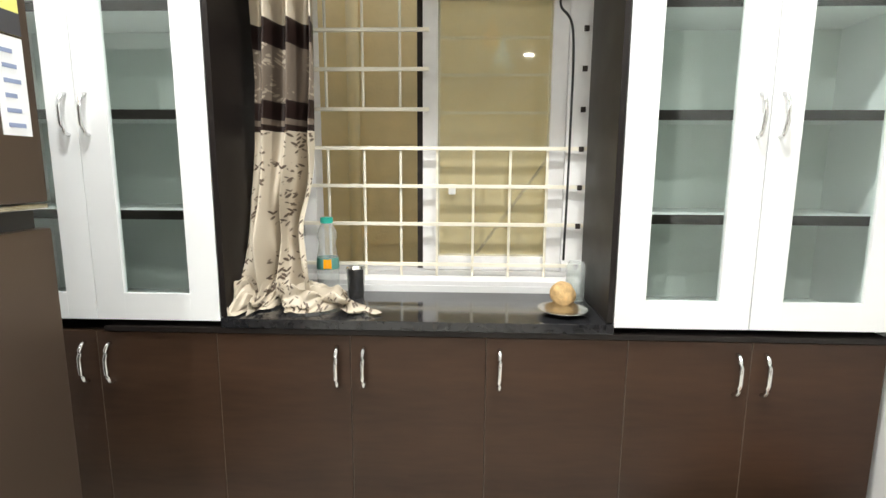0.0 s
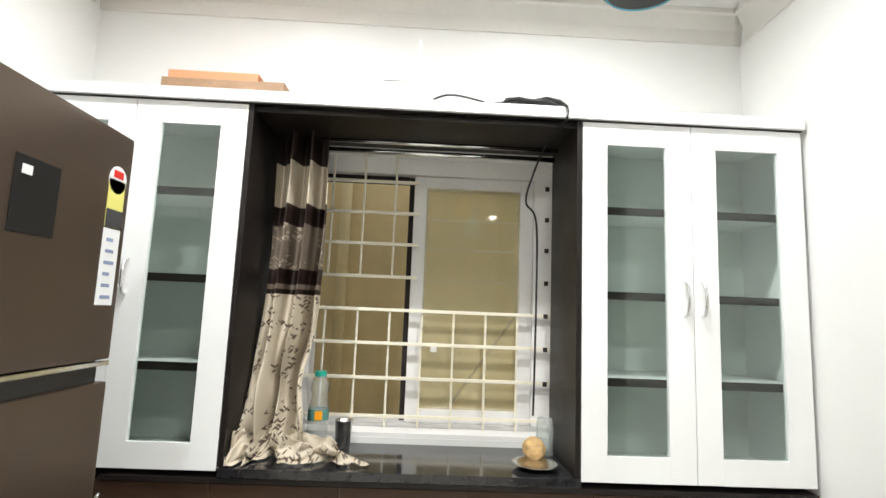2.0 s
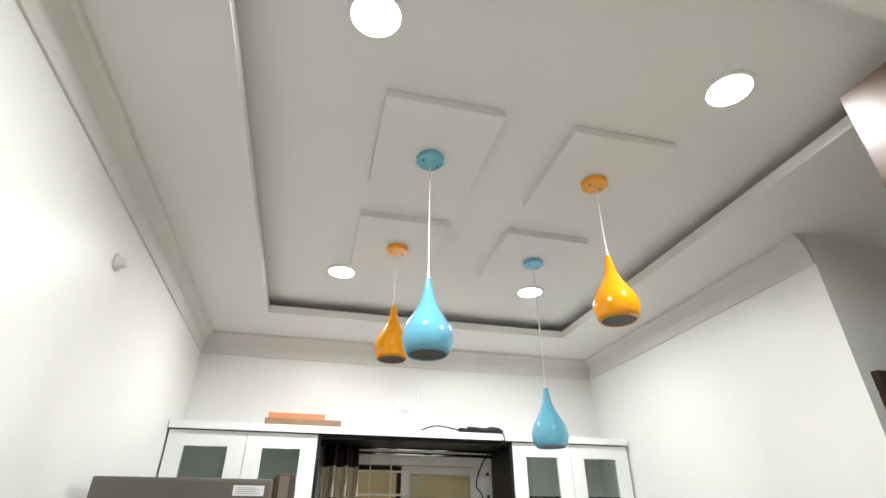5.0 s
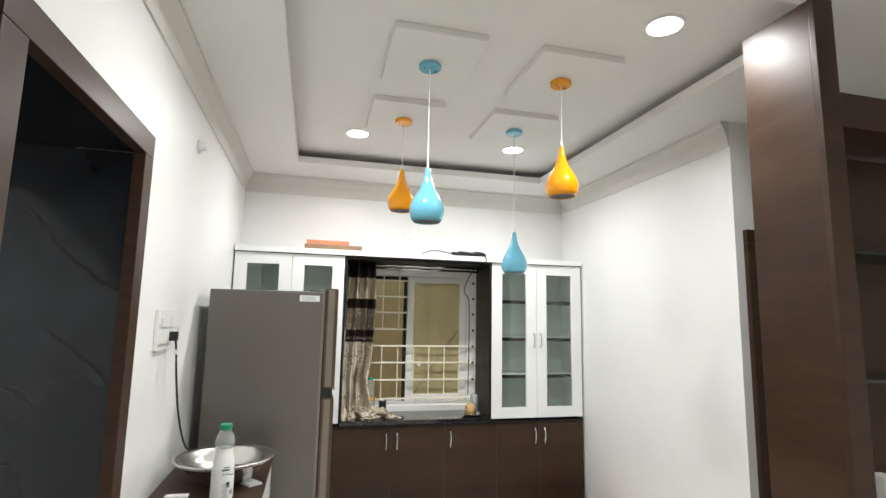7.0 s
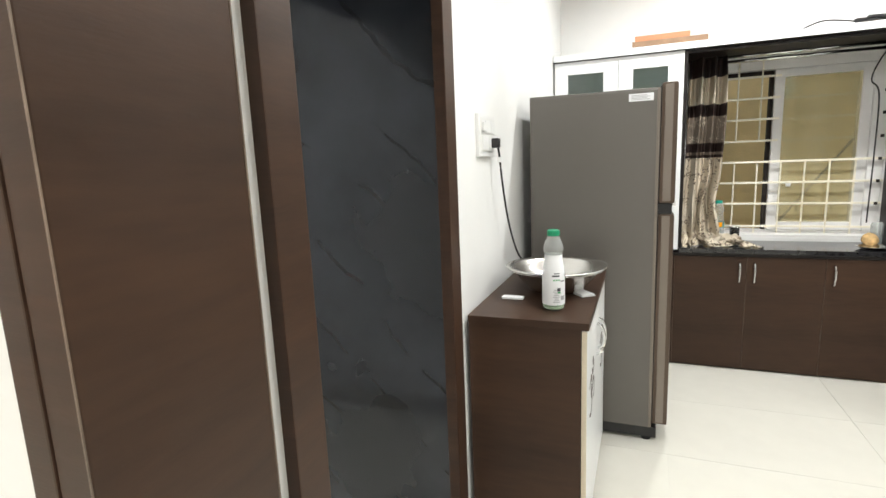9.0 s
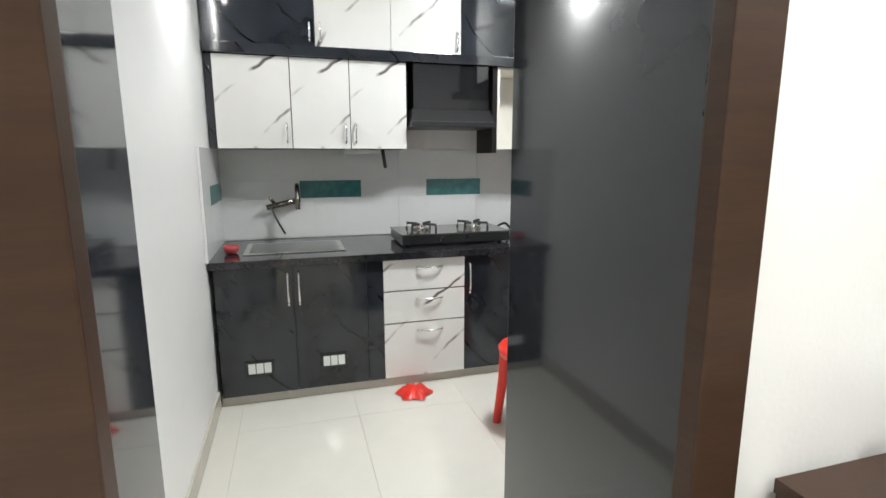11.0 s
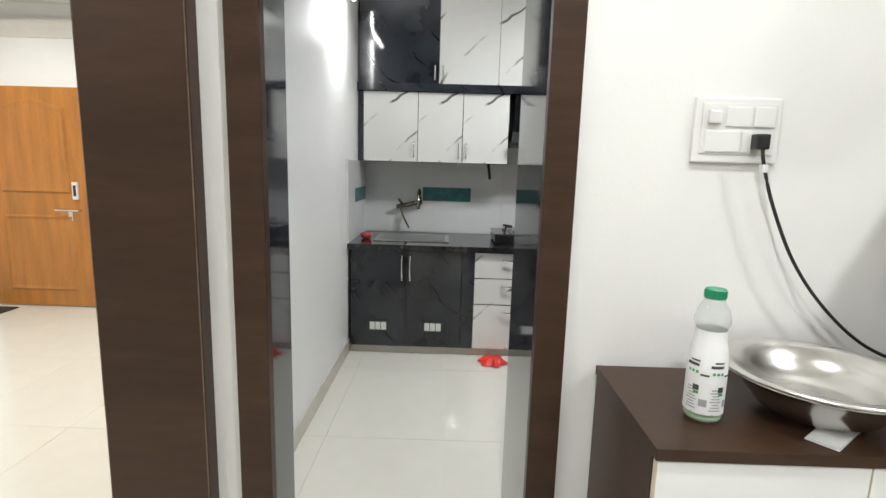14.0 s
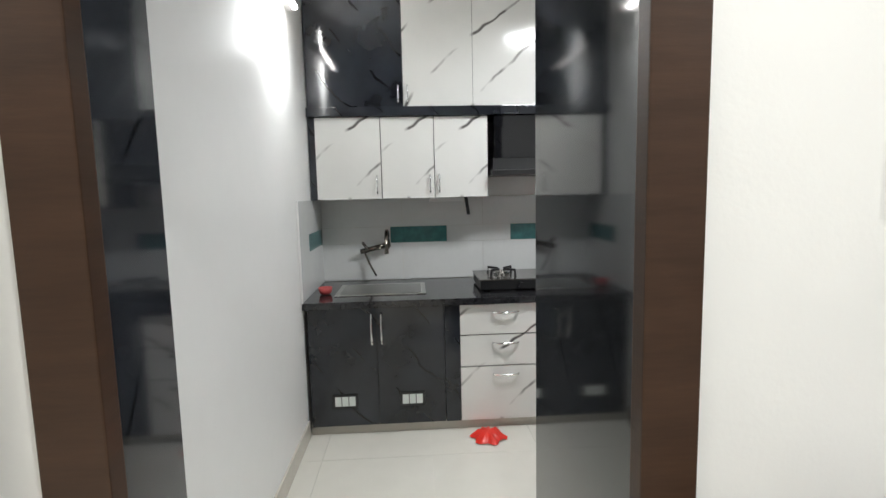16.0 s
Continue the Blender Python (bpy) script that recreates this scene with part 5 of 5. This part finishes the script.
# open cabinet right of the hood
oc = thing("open_wall_unit", "wall cabinet standing open, cream inside", "cabinet", at=(UX, 0.56, 1.455))
part("back", bm_box(-0.31, -0.295, -0.19, 0.19, 0, 0.54), CREAM, oc)
part("side", bm_box(-0.295, 0, -0.19, -0.172, 0, 0.54), CREAM, oc)
part("side", bm_box(-0.295, 0, 0.172, 0.19, 0, 0.54), CREAM, oc)
part("bottom", bm_box(-0.295, 0, -0.172, 0.172, 0, 0.018), CREAM, oc)
part("top", bm_box(-0.295, 0, -0.172, 0.172, 0.522, 0.54), CREAM, oc)
dd = part("door", bm_box(0.004, 0.37, 0.172, 0.19, 0.002, 0.538, 0.0015), WHITE, oc, "open white door leaf")
for z in (0.08, 0.46):
    part("hinge", bm_box(0.004, 0.045, 0.155, 0.171, z - 0.012, z + 0.012, 0.003), CHROME, dd)
part("side_panel", bm_box(-0.31, -0.002, -0.224, -0.192, -0.025, 0.541), DARKIN, oc, "black side panel")
hd = thing("cooker_hood", "black glossy cooker hood above the stove", "cooker hood", at=(KB + 0.01, 0.03, 1.58))
bm = bmesh.new()
lo = [bm.verts.new((x, y, 0.05)) for x, y in ((0, -0.27), (0.40, -0.27), (0.40, 0.29), (0, 0.29))]
hi = [bm.verts.new((x, y, 0.13)) for x, y in ((0, -0.26), (0.34, -0.26), (0.34, 0.28), (0, 0.28))]
for k in range(4):
    bm.faces.new((lo[k], lo[(k + 1) % 4], hi[(k + 1) % 4], hi[k]))
bm.faces.new(hi), bm.faces.new(lo)
part("canopy", bm, BLACK, hd)
part("lip", bm_box(0.0, 0.41, -0.28, 0.30, 0.015, 0.049, 0.004), BLACK, hd)
part("chimney", bm_box(0.0, 0.33, -0.25, 0.27, 0.131, 0.416, 0.004), mat("hood_glass", (0.006, 0.006, 0.007), 0.05), hd)
tagged(part("paper_holder", bm_box(-4.5, -4.40, -0.66, -0.42, 1.425, 1.453, 0.002), WPLASTIC), "white tray clipped under the wall cabinet", "tray")
tagged(part("hook_rod", bm_tube([(-4.42, -0.40, 1.454), (-4.40, -0.385, 1.33)], 0.012, 8), BLACK), "black rod hanging under the wall cabinet", "rod")
# crockery on the side counter
tub = thing("wash_tub", "white plastic tub full of steel dishes", "tub", at=(-4.22, 0.74, 0.848))
part("tub", bm_lathe([(0.11, 0), (0.13, 0.008), (0.175, 0.115), (0.19, 0.118), (0.19, 0.126), (0.165, 0.118), (0.12, 0.014), (0, 0.012)], 36), WPLASTIC, tub, smooth=True)
for k, (dx, dy, dz, r) in enumerate(((-0.02, 0.05, 0.12, 0.08), (0.04, -0.06, 0.11, 0.07), (-0.05, -0.05, 0.13, 0.06), (0.06, 0.05, 0.14, 0.055))):
    bm = bm_lathe([(r * 0.6, 0), (r, 0.05), (r * 1.05, 0.055), (r * 0.95, 0.05), (r * 0.55, 0.006), (0, 0.006)], 24)
    bmesh.ops.rotate(bm, verts=bm.verts, cent=(0, 0, 0.03), matrix=Euler((0.8 - 0.5 * k, 0.5 * k - 0.4, 0)).to_matrix())
    bmesh.ops.translate(bm, verts=bm.verts, vec=(dx, dy, dz - 0.03))
    part("dish", bm, STEEL, tub, "steel dish", smooth=True)
tagged(part("red_tray", bm_box(-3.98, -3.66, 0.55, 0.86, 0.849, 0.885, 0.012), RED), "red plastic tray on the side counter", "tray")
tagged(part("jar", bm_lathe([(0.04, 0), (0.045, 0.01), (0.045, 0.13), (0.03, 0.15), (0.034, 0.152), (0.034, 0.18), (0, 0.182)], 20, (-3.95, 0.96, 0.849)), COIR, smooth=True), "brown-filled jar on the side counter", "jar")
kt = thing("electric_kettle", "steel electric kettle on the side counter", "kettle", at=(-3.50, 0.80, 0.849))
part("body", bm_lathe([(0.075, 0), (0.078, 0.02), (0.068, 0.17), (0.06, 0.19), (0.03, 0.205), (0, 0.208)], 28), STEEL, kt, smooth=True)
part("base", bm_lathe([(0.082, 0.0005), (0.082, 0.018), (0.079, 0.02)], 28), BLACK, kt)
part("handle", bm_tube(curve_pts([(0.06, 0, 0.18), (0.125, 0, 0.18), (0.13, 0, 0.10), (0.075, 0, 0.05)], 16), 0.011, 8), BLACK, kt, smooth=True)
tagged(part("blue_pouch", bm_box(-3.40, -3.26, 0.56, 0.66, 0.849, 0.885, 0.014), BLUECLOTH), "blue folded pouch on the side counter", "pouch")

# red stool and red mop head
rs = thing("plastic_stool", "red round plastic stool on the kitchen floor", "stool", at=(-3.20, 0.13, 0))
part("seat", bm_lathe([(0.0, 0.425), (0.10, 0.425), (0.125, 0.40), (0.155, 0.40), (0.162, 0.435), (0.150, 0.452), (0.10, 0.456), (0, 0.452)], 40), RED, rs, smooth=True)
for k in range(4):
    a = math.pi / 4 + k * math.pi / 2 + 0.25
    ca, sa = math.cos(a), math.sin(a)
    part("leg", bm_tube([(0.125 * ca, 0.125 * sa, 0.42), (0.135 * ca, 0.135 * sa, 0.25), (0.165 * ca, 0.165 * sa, 0.0)], [0.030, 0.026, 0.022], 10), RED, rs)
bm = bmesh.new()
random.seed(11)
cv = bm.verts.new((0, 0, 0.05))
ring = []
for k in range(36):
    a = 2 * math.pi * k / 36
    r = 0.095 * (1 + 0.16 * math.sin(6 * a) + 0.08 * random.random())
    ring.append((bm.verts.new((0.6 * r * math.cos(a), 0.6 * r * math.sin(a), 0.038 + 0.012 * math.sin(9 * a))), bm.verts.new((r * math.cos(a), r * math.sin(a), 0.004 + 0.010 * random.random()))))
for k in range(36):
    a, b = ring[k], ring[(k + 1) % 36]
    bm.faces.new((cv, a[0], b[0])), bm.faces.new((a[0], a[1], b[1], b[0]))
for v in bm.verts:
    v.co += Vector((-3.735, -0.36, 0))
tagged(part("red_cloth", bm, RED, smooth=True), "crumpled red cloth on the kitchen floor", "cloth")
bt = thing("batten_light", "slim white batten lamp on the kitchen wall", "wall lamp", at=(-3.55, KYL, 2.55))
part("housing", bm_box(-0.32, 0.32, 0.0, 0.035, -0.02, 0.025, 0.003), WPLASTIC, bt)
part("tube", bm_tube([(-0.30, 0.05, -0.005), (0.30, 0.05, -0.005)], 0.014, 12), LED, bt, "glowing tube", smooth=True)
downlight(-3.0, 0.35, 2.93, "kitchen downlights")
# kitchen window
kw = tagged(new("window_2"), "barred kitchen window over the side counter", "window", kind="structure")
bm = bm_box(KW[0], KW[1], 1.09, 1.15, KW[2], KW[2] + 0.05)
bm_box(KW[0], KW[1], 1.09, 1.15, KW[3] - 0.05, KW[3], bm=bm)
bm_box(KW[0], KW[0] + 0.05, 1.09, 1.15, KW[2] + 0.05, KW[3] - 0.05, bm=bm)
bm_box(KW[1] - 0.05, KW[1], 1.09, 1.15, KW[2] + 0.05, KW[3] - 0.05, bm=bm)
bm_box(-3.775, -3.725, 1.09, 1.15, KW[2] + 0.05, KW[3] - 0.05, bm=bm)
part("window_frame", bm, UPVC, kw)
for k in range(7):
    z = KW[2] + 0.12 * (k + 1)
    part("bar", bm_box(KW[0], KW[1], 1.17, 1.182, z - 0.006, z + 0.006), BAR, kw)
for k in range(7):
    x = KW[0] + 0.1 * (k + 1)
    part("bar", bm_box(x - 0.005, x + 0.005, 1.183, 1.193, KW[2], KW[3]), BAR, kw)

# ---- hall ----
DX = -4.83
md = tagged(new("door_1"), "varnished teak panelled main door, closed", "door", kind="structure")
part("leaf", bm_box(DX + 0.002, DX + 0.030, -4.99, -4.055, 0.012, 2.03, 0.003), TEAK, md)


def door_panel(y0, y1, z0, z1, arch):
    bm = bmesh.new()
    n = 20
    outer, inner = [], []
    top = []
    for k in range(n + 1):
        u = k / n
        top.append((y0 + (y1 - y0) * u, z1 + arch * (math.sin(math.pi * u) ** 2)))
    loop = [(y0, z0), (y1, z0)] + list(reversed(top))
    cy, cz = (y0 + y1) / 2, (z0 + z1) / 2
    a = [bm.verts.new((DX + 0.031, y, z)) for y, z in loop]
    b = [bm.verts.new((DX + 0.046, cy + (y - cy) * 0.94, cz + (z - cz) * 0.95)) for y, z in loop]
    c = [bm.verts.new((DX + 0.038, cy + (y - cy) * 0.84, cz + (z - cz) * 0.87)) for y, z in loop]
    m = len(loop)
    for k in range(m):
        j = (k + 1) % m
        bm.faces.new((a[k], a[j], b[j], b[k])), bm.faces.new((b[k], b[j], c[j], c[k]))
    bm.faces.new(c)
    return bm


part("raised_panel", door_panel(-4.85, -4.20, 1.08, 1.86, 0.07), TEAK, md)
part("raised_panel", door_panel(-4.85, -4.20, 0.16, 0.88, 0.0), TEAK, md)
part("smart_lock", bm_box(DX + 0.031, DX + 0.052, -4.18, -4.13, 1.03, 1.19, 0.004), WPLASTIC, md)
part("lock_window", bm_box(DX + 0.0525, DX + 0.054, -4.168, -4.142, 1.06, 1.16), BLACK, md)
part("door_handle", bm_tube([(DX + 0.031, -4.12, 0.93), (DX + 0.08, -4.12, 0.93), (DX + 0.08, -4.33, 0.93)], 0.011, 10), CHROME, md)
part("key_plate", bm_box(DX + 0.031, DX + 0.04, -4.24, -4.20, 0.83, 0.92, 0.002), CHROME, md)
fn = thing("ceiling_fan", "champagne ceiling fan with brown blades and a lamp", "ceiling fan", at=(-3.3, -3.32, 2.95))
part("rod", bm_tube([(0, 0, -0.001), (0, 0, -0.16)], 0.012, 12), FANMETAL, fn, smooth=True)
part("hub", bm_lathe([(0.02, -0.13), (0.06, -0.15), (0.085, -0.20), (0.10, -0.27), (0.13, -0.30), (0.13, -0.33), (0.08, -0.345)][::-1], 36), FANMETAL, fn, smooth=True)
part("lamp", bm_lathe([(0.0, -0.375), (0.05, -0.372), (0.075, -0.346)], 28), LED, fn, "glowing lamp", smooth=True)
for k in range(3):
    a = 2.0 + k * 2 * math.pi / 3
    bm = bm_box(0.12, 0.62, -0.06, 0.06, -0.318, -0.310, 0.003)
    for v in bm.verts:
        v.co.y *= 0.55 + 0.6 * math.sin(math.pi * min(1, (v.co.x - 0.05) / 0.62)) ** 0.6
        v.co.z += v.co.y * 0.18
    bmesh.ops.rotate(bm, verts=bm.verts, cent=(0, 0, 0), matrix=Matrix.Rotation(a, 3, "Z"))
    part("blade", bm, FANBLADE, fn)
tagged(part("door_mat", bm_box(-4.72, -4.40, -5.4, -4.74, 0.001, 0.010, 0.003), RUBBER), "thin dark door mat on the tile floor", "mat")

# ---- tiles ----
floor = structure("floor", bm_box(-5.03, 2.8, -6.2, 2.32, -0.12, -0.004), GROUT, "cream polished tile floor with thin joints")
TW, TL, J = 0.62, 0.93, 0.0009
tile_me = {}


def tile_mesh(w, h, d, material, key, axis="z"):
    if key in tile_me:
        return tile_me[key]
    me = bpy.data.meshes.new("tile")
    if axis == "z":
        bm = bm_box(0, w, 0, h, -d, 0)
    else:
        bm = bm_box(0, d, 0, w, 0, h)
    bmesh.ops.recalc_face_normals(bm, faces=bm.faces)
    bm.to_mesh(me)
    bm.free()
    me.materials.append(material)
    tile_me[key] = me
    return me


def lay(x0, x1, y0, y1, ox, oy):
    i0, i1 = math.floor((x0 - ox) / TL), math.ceil((x1 - ox) / TL)
    j0, j1 = math.floor((y0 - oy) / TW), math.ceil((y1 - oy) / TW)
    for i in range(i0, i1):
        for j in range(j0, j1):
            a, b = max(x0, ox + i * TL), min(x1, ox + (i + 1) * TL)
            c, d = max(y0, oy + j * TW), min(y1, oy + (j + 1) * TW)
            if b - a < 0.02 or d - c < 0.02:
                continue
            w, h = round(b - a - 2 * J, 4), round(d - c - 2 * J, 4)
            ob = new("tile", tile_mesh(w, h, 0.0039, TILE, (w, h)))
            ob.location = (a + J, c + J, 0)
            ob.parent = floor


lay(-4.6, -1.704, -1.46, 1.05, -1.704, -1.33)
lay(-1.704, 2.6, -1.46, 2.1, -1.704, -1.33)
lay(-4.83, 2.6, -6.0, -1.46, -1.704, -1.46)

# kitchen wall tiles: white 0.6 x 0.3 with teal insets
splash = structure("backsplash", bm_box(KB + 0.0005, KB + 0.004, KYL, 1.05, 0.848, 1.46), GROUT, "white kitchen wall tiles with teal insets")
rows = [(0.85, 1.125, None), (1.125, 1.245, "teal"), (1.245, 1.455, None)]
for z0, z1, kind_ in rows:
    cuts = [KYL, -0.95, -0.53, -0.05, 0.37, 0.86, 1.045] if kind_ else [KYL, -0.86, -0.26, 0.34, 0.94, 1.045]
    for k, (a, b) in enumerate(zip(cuts, cuts[1:])):
        m_ = TEALTILE if kind_ and k in (1, 3) else WTILE
        w, h = round(b - a - 0.002, 4), round(z1 - z0 - 0.002, 4)
        ob = new("tile", tile_mesh(w, h, 0.006, m_, (w, h, m_.name), "x"))
        ob.location = (KB + 0.0042, a + 0.001, z0 + 0.001)
        ob.parent = splash
        if m_ is TEALTILE:
            for q in range(3):
                part("bottle_print", bm_box(KB + 0.0106, KB + 0.0112, a + 0.05 + 0.07 * q, a + 0.085 + 0.07 * q, z0 + 0.012, z0 + 0.05 + 0.012 * (q % 2)), WTILE, ob)
side_splash = structure("backsplash_side", bm_box(KB + 0.005, KF + 0.03, KYL - 0.001, KYL + 0.008, 0.849, 1.455), WTILE, "white tiled end of the kitchen wall")
part("teal_inset", bm_box(KB + 0.02, KF - 0.25, KYL + 0.0085, KYL + 0.010, 1.13, 1.24), TEALTILE, side_splash)
part("edge_trim", bm_box(KF + 0.031, KF + 0.043, KYL, KYL + 0.012, 0.849, 1.46), UPVC, side_splash)
